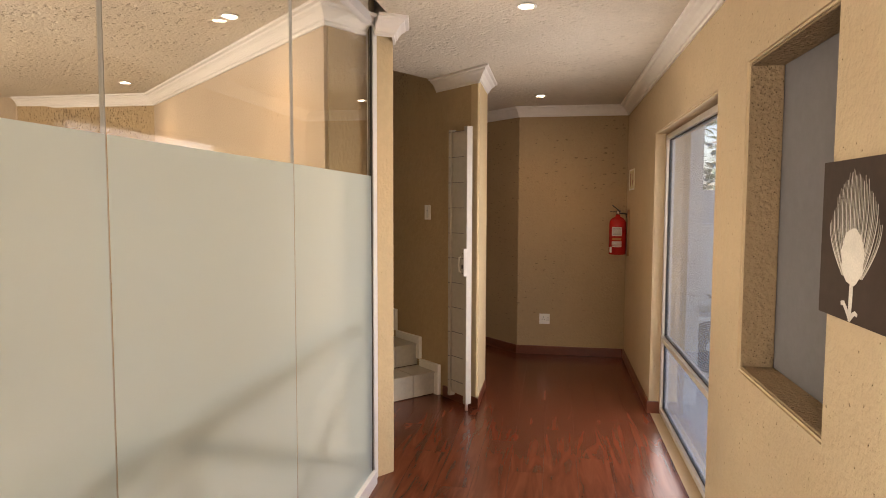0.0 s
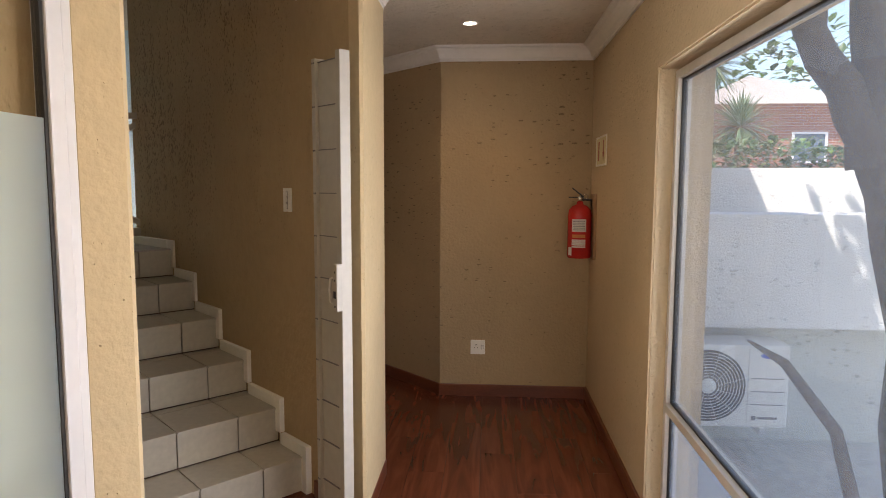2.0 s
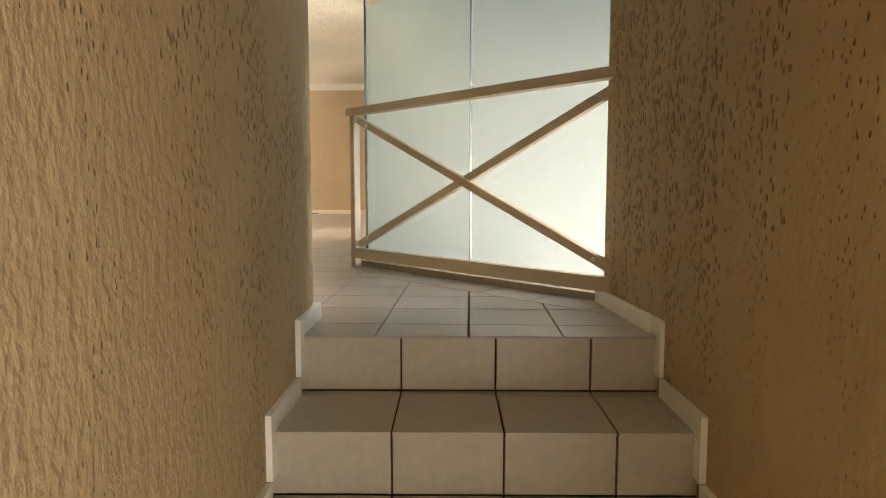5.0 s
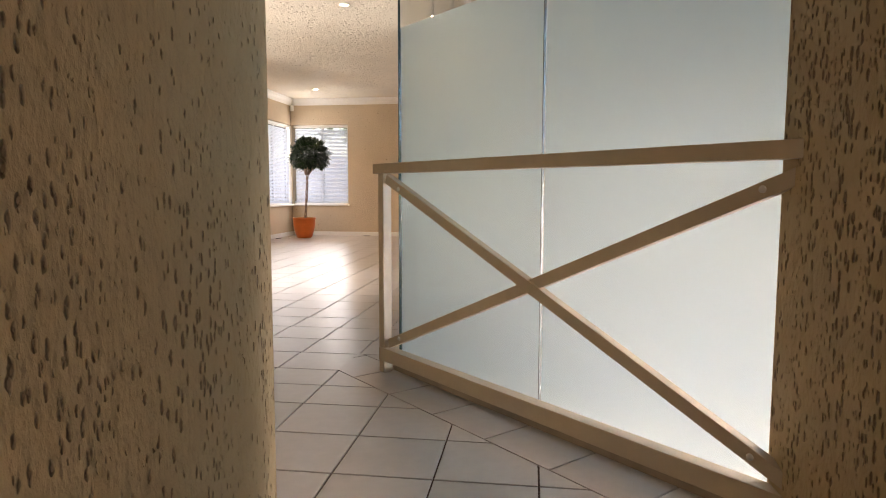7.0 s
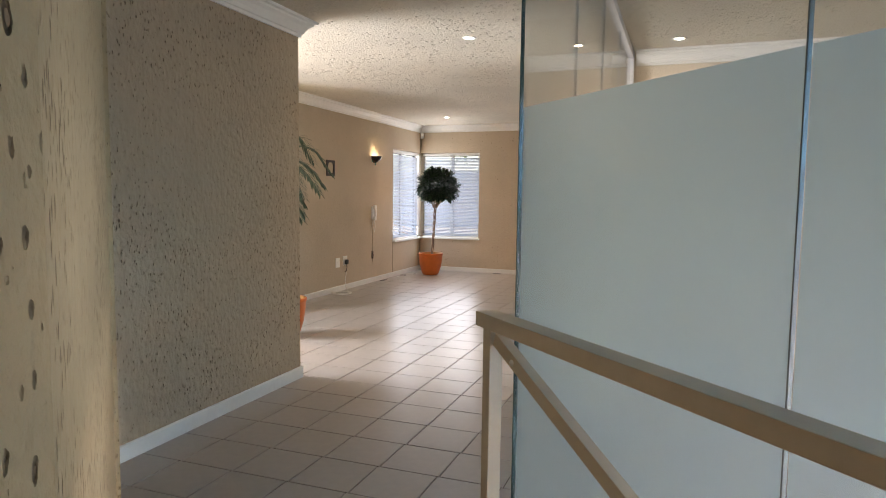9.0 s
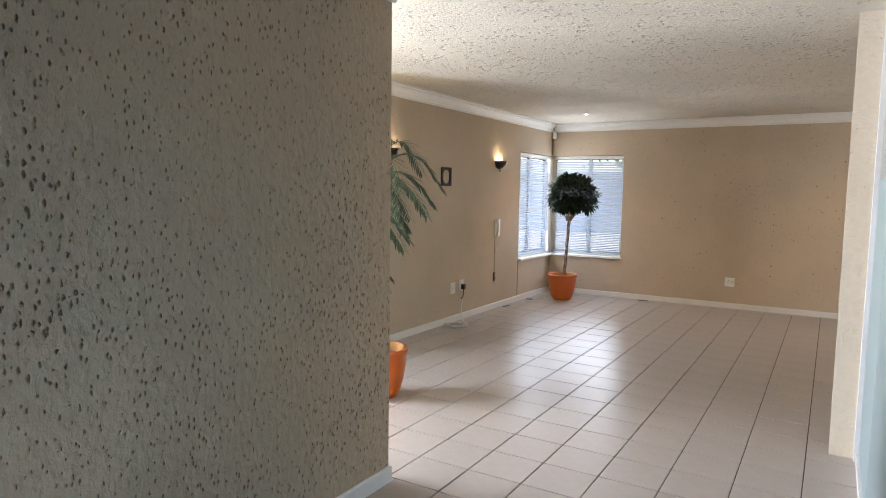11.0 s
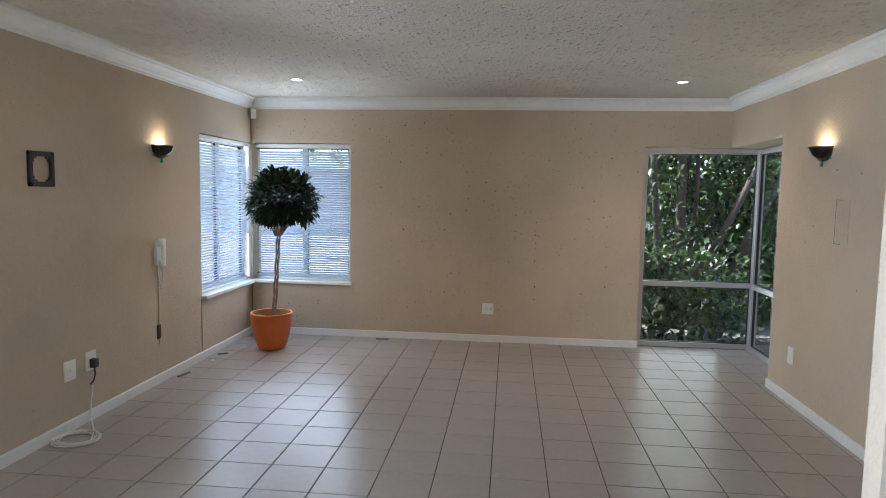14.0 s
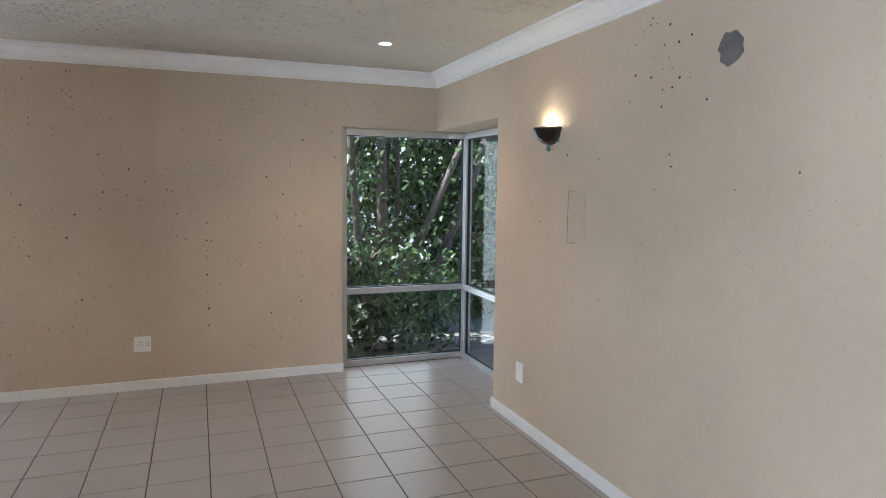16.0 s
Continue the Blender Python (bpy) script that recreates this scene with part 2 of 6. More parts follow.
def hazy_glass(name, least, most):
    """Clear pane with a thin grey-blue translucent film that paints a bright haze over the view behind it."""
    m = glass(name)
    nt = m.node_tree
    out = nt.nodes["Material Output"]
    clear = out.inputs[0].links[0].from_socket
    d, mx, n, r = (nt.nodes.new("ShaderNode" + k) for k in ("BsdfTranslucent", "MixShader", "TexNoise", "MapRange"))
    d.inputs[0].default_value = (0.90, 0.94, 1.0, 1)
    n.inputs["Scale"].default_value, n.inputs["Detail"].default_value = 3.0, 5
    r.inputs[3].default_value, r.inputs[4].default_value = least, most
    nt.links.new(n.outputs[0], r.inputs[0])
    nt.links.new(r.outputs[0], mx.inputs[0])
    nt.links.new(clear, mx.inputs[1])
    nt.links.new(d.outputs[0], mx.inputs[2])
    nt.links.new(mx.outputs[0], out.inputs[0])
    return m


# haze put into the panes, stronger in the low corridor pane
M_HAZY = hazy_glass("hazy_glass", 0.06, 0.12)
M_HAZY_LOW = hazy_glass("hazier_glass", 0.15, 0.26)
M_FROST = frosted("frosted_glass", (0.70, 0.83, 0.87))


def laminate():
    """Red-brown laminate boards with long dark figure."""
    m = bpy.data.materials.new("mahogany_laminate")
    m.use_nodes = True
    nt = m.node_tree
    N, L = nt.nodes.new, nt.links.new
    b = nt.nodes["Principled BSDF"]
    b.inputs["Roughness"].default_value = 0.24
    tc, mp, info, comb = N("ShaderNodeTexCoord"), N("ShaderNodeMapping"), N("ShaderNodeObjectInfo"), N("ShaderNodeVectorMath")
    mp.inputs["Scale"].default_value = (0.9, 8.5, 1)
    comb.operation = "ADD"
    sh = N("ShaderNodeVectorMath")
    sh.operation = "SCALE"
    sh.inputs[0].default_value = (31, 17, 5)
    L(info.outputs["Random"], sh.inputs["Scale"])
    L(tc.outputs["Object"], comb.inputs[0])
    L(sh.outputs[0], comb.inputs[1])
    L(comb.outputs[0], mp.inputs[0])
    n = N("ShaderNodeTexNoise")
    n.inputs["Scale"].default_value, n.inputs["Detail"].default_value, n.inputs["Distortion"].default_value = 1.5, 7, 1.3
    L(mp.outputs[0], n.inputs["Vector"])
    cr = N("ShaderNodeValToRGB")
    e = cr.color_ramp.elements
    e[0].position, e[0].color = 0.26, (0.070, 0.020, 0.011, 1)
    e[1].position, e[1].color = 0.74, (0.19, 0.058, 0.029, 1)
    k = cr.color_ramp.elements.new(0.48)
    k.color = (0.125, 0.034, 0.017, 1)
    L(n.outputs[0], cr.inputs[0])
    L(cr.outputs[0], b.inputs["Base Color"])
    bp = N("ShaderNodeBump")
    bp.inputs["Distance"].default_value = 0.0004
    L(n.outputs[0], bp.inputs["Height"])
    L(bp.outputs[0], b.inputs["Normal"])
    return m


M_LAM = laminate()


def leafy(name, colour, dark, rough=0.42, through_light=0.25, spec=0.5):
    """Leaf surface that lets a little light through, varied leaf by leaf."""
    m = bpy.data.materials.new(name)
    m.use_nodes = True
    nt = m.node_tree
    b = nt.nodes["Principled BSDF"]
    b.inputs["Roughness"].default_value = rough
    b.inputs["Specular IOR Level"].default_value = spec
    g = nt.nodes.new("ShaderNodeNewGeometry")
    mx = nt.nodes.new("ShaderNodeMix")
    mx.data_type = "RGBA"
    mx.inputs[6].default_value, mx.inputs[7].default_value = (*dark, 1), (*colour, 1)
    nt.links.new(g.outputs["Random Per Island"], mx.inputs[0])
    nt.links.new(mx.outputs[2], b.inputs["Base Color"])
    tr = nt.nodes.new("ShaderNodeBsdfTranslucent")
    nt.links.new(mx.outputs[2], tr.inputs[0])
    ms = nt.nodes.new("ShaderNodeMixShader")
    ms.inputs[0].default_value = through_light
    nt.links.new(b.outputs[0], ms.inputs[1])
    nt.links.new(tr.outputs[0], ms.inputs[2])
    nt.links.new(ms.outputs[0], nt.nodes["Material Output"].inputs[0])
    return m


def glow(name, colour, strength):
    m = bpy.data.materials.new(name)
    m.use_nodes = True
    b = m.node_tree.nodes["Principled BSDF"]
    b.inputs["Emission Color"].default_value, b.inputs["Emission Strength"].default_value = (*colour, 1), strength
    b.inputs["Base Color"].default_value = (*colour, 1)
    return m


M_BULB = glow("lamp_glow", (1.0, 0.86, 0.66), 60)
M_BULB_SOFT = glow("soft_lamp_glow", (1.0, 0.82, 0.55), 10)


# ---- mesh helpers ----
def mesh(name, bm, mat, smooth=False):
    me = bpy.data.meshes.new(name)
    bm.to_mesh(me)
    bm.free()
    me.materials.append(mat)
    if smooth:
        me.polygons.foreach_set("use_smooth", [True] * len(me.polygons))
    return me


def thing(name, bm, mat, label="", category="", group="", kind="", smooth=False):
    return tagged(new(name, mesh(name, bm, mat, smooth)), label, category, group, kind)


def part(name, bm, mat, parent, label="", smooth=False, m=None):
    ob = new(name, mesh(name, bm, mat, smooth))
    ob.parent = parent
    if m is not None:
        ob.matrix_basis = m
    return tagged(ob, label)


def empty(name, m, label, category, group=""):
    ob = new(name)
    ob.empty_display_size = 0.05
    ob.matrix_basis = m
    return tagged(ob, label, category, group)


def box(bm, x0, y0, z0, x1, y1, z1, bevel=0.0, m=None):
    vs = bmesh.ops.create_cube(bm, size=1.0)["verts"]
    bmesh.ops.scale(bm, vec=(abs(x1 - x0), abs(y1 - y0), abs(z1 - z0)), verts=vs)
    bmesh.ops.translate(bm, vec=((x0 + x1) / 2, (y0 + y1) / 2, (z0 + z1) / 2), verts=vs)
    if bevel:
        es = list({e for v in vs for e in v.link_edges})
        out = bmesh.ops.bevel(bm, geom=es, offset=bevel, segments=2, affect="EDGES", profile=0.6)
        vs = list(set(out["verts"]) | {v for v in vs if v.is_valid})
    if m is not None:
        bmesh.ops.transform(bm, matrix=m, verts=[v for v in vs if v.is_valid])
    return bm


def B(*a, bevel=0.0, m=None):
    return box(bmesh.new(), *a, bevel=bevel, m=m)


def lathe(bm, profile, n=28, m=None, cap=False):
    """Turned shape round z: profile of (radius, height)."""
    rings = []
    for r, h in profile:
        rings.append([bm.verts.new((r * math.cos(2 * math.pi * i / n), r * math.sin(2 * math.pi * i / n), h)) for i in range(n)])
    for a, b in zip(rings, rings[1:]):
        for i in range(n):
            j = (i + 1) % n
            bm.faces.new((a[i], a[j], b[j], b[i]))
    if cap:
        bm.faces.new(rings[0][::-1])
        bm.faces.new(rings[-1])
    if m is not None:
        bmesh.ops.transform(bm, matrix=m, verts=[v for r in rings for v in r])
    return bm


def tube(bm, pts, radii, n=8, cap=True):
    """Round limb along points."""
    pts = [Vector(p) for p in pts]
    rings = []
    side = Vector((0.3, 0.9, 0.2))
    for i, p in enumerate(pts):
        d = (pts[min(i + 1, len(pts) - 1)] - pts[max(i - 1, 0)]).normalized()
        a = d.cross(side)
        if a.length < 0.05:
            a = d.cross(Vector((1, 0, 0)))
        a.normalize()
        b = d.cross(a)
        r = radii[i] if isinstance(radii, (list, tuple)) else radii
        rings.append([bm.verts.new(p + (a * math.cos(2 * math.pi * k / n) + b * math.sin(2 * math.pi * k / n)) * r) for k in range(n)])
    for q, w in zip(rings, rings[1:]):
        for k in range(n):
            j = (k + 1) % n
            bm.faces.new((q[k], q[j], w[j], w[k]))
    if cap:
        bm.faces.new(rings[0][::-1])
        bm.faces.new(rings[-1])
    return bm


def prism(bm, poly, z0, z1):
    lo = [bm.verts.new((x, y, z0)) for x, y in poly]
    hi = [bm.verts.new((x, y, z1)) for x, y in poly]
    n = len(poly)
    bm.faces.new(lo[::-1])
    bm.faces.new(hi)
    for i in range(n):
        j = (i + 1) % n
        bm.faces.new((lo[i], lo[j], hi[j], hi[i]))
    bmesh.ops.recalc_face_normals(bm, faces=bm.faces)
    return bm


def wall(name, p0, p1, thick, z0, z1, mat, holes=(), label=""):
    """Wall from p0 to p1, its room side on the left of that way, body to the right; holes (s0, s1, z0, z1) go right through."""
    p0, p1 = Vector(p0), Vector(p1)
    d = (p1 - p0).normalized()
    out = Vector((d.y, -d.x)) * thick
    length = (p1 - p0).length
    S = sorted({0.0, length, *[h[0] for h in holes], *[h[1] for h in holes]})
    Z = sorted({z0, z1, *[h[2] for h in holes], *[h[3] for h in holes]})
    S = [s for s in S if -1e-6 <= s <= length + 1e-6]
    Z = [z for z in Z if z0 - 1e-6 <= z <= z1 + 1e-6]
    solid = lambda i, k: 0 <= i < len(S) - 1 and 0 <= k < len(Z) - 1 and not any(
        h[0] < (S[i] + S[i + 1]) / 2 < h[1] and h[2] < (Z[k] + Z[k + 1]) / 2 < h[3] for h in holes)
    bm = bmesh.new()
    cache = {}

    def v(i, k, side):
        if (i, k, side) not in cache:
            p = p0 + d * S[i] + (out if side else Vector((0, 0)))
            cache[i, k, side] = bm.verts.new((p.x, p.y, Z[k]))
        return cache[i, k, side]
    for i in range(len(S) - 1):
        for k in range(len(Z) - 1):
            if not solid(i, k):
                continue
            bm.faces.new((v(i, k, 0), v(i + 1, k, 0), v(i + 1, k + 1, 0), v(i, k + 1, 0)))
            bm.faces.new((v(i, k, 1), v(i, k + 1, 1), v(i + 1, k + 1, 1), v(i + 1, k, 1)))
            for (a, b), (ai, ak, bi, bk) in (((i - 1, k), (i, k, i, k + 1)), ((i + 1, k), (i + 1, k, i + 1, k + 1)),
                                             ((i, k - 1), (i, k, i + 1, k)), ((i, k + 1), (i, k + 1, i + 1, k + 1))):
                if not solid(a, b):
                    bm.faces.new((v(ai, ak, 0), v(bi, bk, 0), v(bi, bk, 1), v(ai, ak, 1)))
    bmesh.ops.recalc_face_normals(bm, faces=bm.faces)
    if holes:
        es = [e for e in bm.edges if len(e.link_faces) == 2 and e.calc_face_angle(0) > 1.0]
        bmesh.ops.bevel(bm, geom=es, offset=0.008, segments=2, affect="EDGES")
    return thing(name, bm, mat, label or "tan rubbed plaster wall", "wall", kind="structure")


def sweep(bm, pts, profile, closed=False):
    """Profile of (offset to the left of the way, z) carried along plan points with mitred corners."""
    P = [Vector(p) for p in pts]
    n = len(P)
    rings = []
    for i in range(n):
        a = (P[i] - P[i - 1]).normalized() if i or closed else None
        b = (P[(i + 1) % n] - P[i]).normalized() if i < n - 1 or closed else None
        a, b = a or b, b or a
        na, nb = Vector((-a.y, a.x)), Vector((-b.y, b.x))
        m = na + nb
        m = m / max(0.3, m.length_squared) * 2
        rings.append([bm.verts.new((P[i].x + m.x * o, P[i].y + m.y * o, z)) for o, z in profile])
    k = len(profile)
    last = n if closed else n - 1
    for i in range(last):
        q, w = rings[i], rings[(i + 1) % n]
        for j in range(k):
            bm.faces.new((q[j], w[j], w[(j + 1) % k], q[(j + 1) % k]))
    if not closed:
        bm.faces.new(rings[0])
        bm.faces.new(rings[-1][::-1])
    bmesh.ops.recalc_face_normals(bm, faces=bm.faces)
    return bm


def cornice(pts, top):
    prof = [(0.0, -0.098), (0.012, -0.098), (0.014, -0.082), (0.022, -0.078), (0.030, -0.060), (0.046, -0.040), (0.064, -0.028), (0.068, -0.018), (0.086, -0.014), (0.088, 0.0), (0.0, 0.0)]
    k = 1.13 if top > LOW else 1.0
    thing("cornice", sweep(bmesh.new(), pts, [(o * k, top + z * k) for o, z in prof]), M_CORNICE, "white moulded plaster cornice under the ceiling", "cornice", kind="structure")


def skirting(pts, z, h, t, mat, label):
    prof = [(0.0, z), (t, z), (t, z + h - 0.006), (t - 0.004, z + h), (0.0, z + h)]
    thing("baseboard", sweep(bmesh.new(), pts, prof), mat, label, "baseboard", kind="structure")


# ---- structure: lower corridor ----
H, UP, LOW = 1.098, 3.545, 2.49          # upper floor, its ceiling, corridor ceiling
V_WIN, U_END = 0.97, 6.947
WIN_U0, WIN_U1, WIN_Z1 = 3.46, 5.21, 2.025
NICHE = (2.225, 3.012, 0.89, 2.05)

# right wall, room side to the left when walking against u
wall("wall_window_side", uv(-2.2, V_WIN), uv(U_END + 0.2, V_WIN), 0.24, -0.1, LOW + 0.3, M_WARM,
     [(WIN_U0 + 2.2, WIN_U1 + 2.2, 0.0, WIN_Z1), (NICHE[0] + 2.2, NICHE[1] + 2.2, NICHE[2], NICHE[3])],
     "ochre textured plaster wall with a window and a recess")
wall("wall_corridor_end", uv(U_END, V_WIN), uv(U_END, -0.09), 0.15, -0.1, LOW, M_WARM_DIM, label="textured tan plaster end wall, dim light in its colour")
AX, AY = uv(U_END, -0.09)
wall("wall_passage_outer", (AX, AY), (AX, 6.0), 0.12, -0.1, LOW, M_WARM_DIM, label="tan plaster wall of a side passage, dim light in its colour")
wall("wall_passage_end", (3.7, 5.95), (AX + 0.1, 5.95), -0.14, -0.1, LOW, M_WARM_DIM, label="tan plaster wall closing a side passage, dim light in its colour")
# stair walls
thing("wall_stair_pier", prism(bmesh.new(), [(3.385, 3.795), (3.76, 4.17), (3.76, 6.05), (3.245, 6.565), (3.302, 5.9)], -0.1, UP), M_ROUGH, "raked tan plaster stair wall with a rounded end", "wall", kind="structure")
thing("wall_stair_inner", prism(bmesh.new(), [(2.13, 3.135), (2.225, 3.25), (2.135, 6.10), (2.122, 6.20), (2.088, 6.285), (0.72, 7.58), (0.72, 7.30), (1.74, 6.33), (1.86, 3.06)], -0.1, UP), M_ROUGH, "raked tan plaster stair wall turning along the landing", "wall", kind="structure")
wall("wall_recess", (0.02, 7.58), (0.74, 7.58), 0.12, H - 0.2, UP, M_ROUGH, label="raked plaster recess wall")
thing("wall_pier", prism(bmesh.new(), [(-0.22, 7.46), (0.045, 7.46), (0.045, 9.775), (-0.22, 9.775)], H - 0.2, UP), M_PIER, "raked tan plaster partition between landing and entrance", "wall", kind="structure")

# corridor floor of laminate boards over a screed
thing("floor", prism(bmesh.new(), [uv(-2.2, -0.8), uv(-2.2, V_WIN), uv(U_END, V_WIN), uv(U_END, -0.09), (AX, 6.0), (3.7, 6.0), (3.5, 4.3), (2.2, 4.3), (2.2, 3.0)], -0.12, -0.006), M_GROUT, "dark screed under the laminate floor", "floor", kind="structure")
CORR_FLOOR = bpy.data.objects["floor"]
thing("ceiling", prism(bmesh.new(), [uv(-2.2, -0.72), uv(-2.2, V_WIN), uv(U_END, V_WIN), uv(U_END, -0.09), (AX, 6.0), (3.74, 6.0), (3.74, 4.15), (3.40, 4.33), (2.24, 4.0), (2.27, 3.1)], LOW, LOW + 0.16), M_CEIL, "cream stippled plaster corridor ceiling", "ceiling", kind="structure")

# main level floor slab
FLOOR2 = thing("floor", prism(bmesh.new(), [(2.11, 5.965), (3.32, 5.965), (3.28, 6.45), (3.76, 6.08), (5.8, 6.08), (5.8, 11.5), (3.44, 11.6), (3.44, 16.4), (-1.9, 16.4), (-1.9, 11.5), (-3.5, 11.5), (-3.5, 7.45), (0.75, 7.45), (2.11, 6.13)], H - 0.2, H - 0.006), M_GROUT, "brown grout bed under pale floor tiles", "floor", kind="structure")
thing("ceiling", prism(bmesh.new(), [(1.7, 2.5), (4.4, 2.5), (5.9, 6.0), (5.9, 16.5), (-3.6, 16.5), (-3.6, 7.0), (0.5, 7.0)], UP, UP + 0.15), M_CEIL, "cream stippled plaster ceiling of the main room", "ceiling", kind="structure")

# main room
XL, XR, YF = -1.70, 3.09, 16.23
A_Y0, A_X1, A_Z0, A_Z1 = 15.12, -0.645, 1.667, 3.095
B_X0, B_Y0, B_Z1 = 2.285, 15.06, 3.088
T, T2 = 0.23, 0.35
thing("wall_corner_left_post", B(XL - T, YF, H - 0.2, XL, YF + T, A_Z0), M_WALL, "tan plaster corner under the window", "wall", kind="structure")
thing("wall_corner_left_head", B(XL - T, YF, A_Z1, XL, YF + T, UP), M_WALL, "tan plaster corner over the window", "wall", kind="structure")
wall("wall_far", (XR + T2, YF), (XL, YF), T, H - 0.2, UP, M_WALL,
     [(XR + T2 - A_X1, XR + T2 - XL, A_Z0, A_Z1), (0.0, XR + T2 - B_X0, H - 0.03, B_Z1)], "tan plaster wall between two corner windows")
wall("wall_left", (XL, YF), (XL, 11.33), T, H - 0.2, UP, M_WALL, [(0.0, YF - A_Y0, A_Z0, A_Z1)], "tan plaster wall with a corner window")
wall("wall_right", (XR, 11.47), (XR, YF), T2, H - 0.2, UP, M_WALL, [(B_Y0 - 11.47, YF - 11.47, H - 0.03, B_Z1)], "tan plaster wall with a corner window")
wall("wall_entrance_diagonal", (XL, 11.33), (XL - 1.1, 10.23), T, H - 0.2, UP, M_WALL, label="tan plaster wall lit from the entrance")
wall("wall_entrance", (-2.8, 10.3), (-2.8, 7.4), T, H - 0.2, UP, M_WALL, [(0.25, 1.75, H, 3.2)], "tan plaster entrance wall")
wall("wall_entrance_back", (-2.9, 7.46), (-0.2, 7.46), T, H - 0.2, UP, M_WALL, label="tan plaster wall beside the entrance")
thing("wall_office_end", prism(bmesh.new(), [(1.938, 11.42), (3.4, 11.42), (5.7, 11.42), (5.7, 11.62), (3.15, 11.62), (1.938, 11.50)], H - 0.2, UP), M_PALE, "cream plaster end of the office wall", "wall", kind="structure")
wall("wall_office_outer", (5.6, 6.0), (5.6, 11.5), T, H - 0.2, UP, M_CREAM, [(0.7, 4.6, H + 0.25, 3.2)], "plaster office wall with a wide window")
wall("wall_office_side", (3.72, 6.12), (5.7, 6.12), 0.1, H - 0.2, UP, M_CREAM, label="plaster office side wall")
# lower office behind the frosted screen
wall("wall_lower_office", (1.74, 6.33), (0.70, 7.37), 0.12, -0.1, LOW + 0.1, M_WALL, label="tan plaster office wall")
wall("wall_lower_office_back", (0.72, 7.36), (-2.1, 7.36), 0.08, -0.1, LOW + 0.1, M_WALL, label="tan plaster office wall")
wall("wall_lower_office_window", (-2.0, 7.4), (-2.0, -3.5), 0.2, -0.1, LOW + 0.1, M_WALL, [(2.0, 5.0, 0.5, 2.2)], "tan plaster office wall with a window")
thing("floor", prism(bmesh.new(), [uv(-2.2, -0.8), (2.1, 3.0), (1.9, 6.3), (0.75, 7.4), (-2.2, 7.4), (-2.2, -1.2)], -0.13, -0.007), M_TILE, "pale tiled office floor", "floor", kind="structure")
thing("ceiling", prism(bmesh.new(), [uv(-2.4, -0.73), (2.08, 3.05), (1.72, 6.3), (0.72, 7.3), (0.6, 7.42), (-2.2, 7.42), (-2.2, -1.2)], LOW + 0.002, LOW + 0.16), M_CEIL, "cream stippled office ceiling", "ceiling", kind="structure")
# the opening is made up, it only holds the lamp behind the start
wall("wall_corridor_back", uv(-2.2, -3.4), uv(-2.2, V_WIN + 0.2), 0.15, -0.1, LOW + 0.1, M_WALL, [(2.85, 4.15, 0.0, 2.2)], "tan plaster wall behind the start, with an unseen opening added for a lamp")

# cornices and skirtings
cornice([uv(-2.1, V_WIN), uv(U_END, V_WIN), uv(U_END, -0.09), (AX, 5.9)], LOW)
cornice([(3.76, 5.9), (3.76, 4.17), (3.385, 3.795), (3.375, 4.30)], LOW)
cornice([(XR, 11.6), (XR, YF), (XL, YF), (XL, 11.33), (XL - 1.0, 10.33)], UP)
cornice([(-0.22, 7.6), (-0.22, 9.775), (0.045, 9.775), (0.045, 7.6)], UP)
cornice([(5.6, 11.42), (2.13, 11.42)], UP)
WHITE_SK = "white painted timber skirting board"
skirting([(XR, 11.62), (XR, B_Y0)], H, 0.07, 0.014, M_WHITE, WHITE_SK)
skirting([(B_X0, YF), (XL, YF), (XL, 11.33), (XL - 1.0, 10.33)], H, 0.07, 0.014, M_WHITE, WHITE_SK)
skirting([(-0.22, 7.6), (-0.22, 9.775), (0.045, 9.775), (0.045, 7.6)], H, 0.08, 0.014, M_WHITE, WHITE_SK)
DARK_SK = "mahogany brown timber skirting board"
skirting([uv(WIN_U1, V_WIN + 0.09), uv(WIN_U1, V_WIN), uv(U_END, V_WIN), uv(U_END, -0.09), (AX, 5.9)], 0.0, 0.085, 0.016, M_WOOD_DARK, DARK_SK)
skirting([(3.76, 5.9), (3.76, 4.17), (3.385, 3.795), (3.372, 4.19)], 0.0, 0.085, 0.016, M_WOOD_DARK, DARK_SK)
skirting([uv(-2.1, V_WIN), uv(WIN_U0, V_WIN), uv(WIN_U0, V_WIN + 0.09)], 0.0, 0.085, 0.016, M_WOOD_DARK, DARK_SK)

# lower office side of the stair wall
wall("wall_lower_office_side", (1.84, 3.07), (1.71, 6.36), 0.02, -0.1, LOW, M_WALL, label="tan plaster office wall behind the stairs")
cornice([(2.10, 3.12), (1.84, 3.05), (1.71, 6.34), (0.73, 7.32)], LOW)
cornice([(2.302, 3.30), (2.306, 3.185), (2.226, 3.062), (2.13, 3.082)], LOW)
thing("wall_jamb", prism(bmesh.new(), [uv(3.776, -0.72), uv(3.776, -0.684), (2.292, 3.168), (2.306, 3.187), (2.327, 3.29), (2.305, 3.34), (2.14, 3.3)], 0.0, LOW), M_CREAM, "cream plaster jamb between glass screen and stairs", "wall", kind="structure")
thing("wall_pier_end", prism(bmesh.new(), [(3.372, 3.86), (3.377, 3.79), (3.392, 3.783), (3.768, 4.160), (3.768, 4.26), (3.65, 4.2)], 0.0, LOW + 0.05), M_CREAM, "cream plaster end of the stair wall", "wall", kind="structure")


# ---- stairs ----
STAIR = Matrix.Translation((2.8075, 4.2, 0)) @ Matrix.Rotation(radians(1.72), 4, "Z")
HALF, LEFT, RISE = 0.548, -0.615, 0.183
RISERS = [0.065, 0.325, 0.685, 1.045, 1.400, 1.745]     # along the stair axis


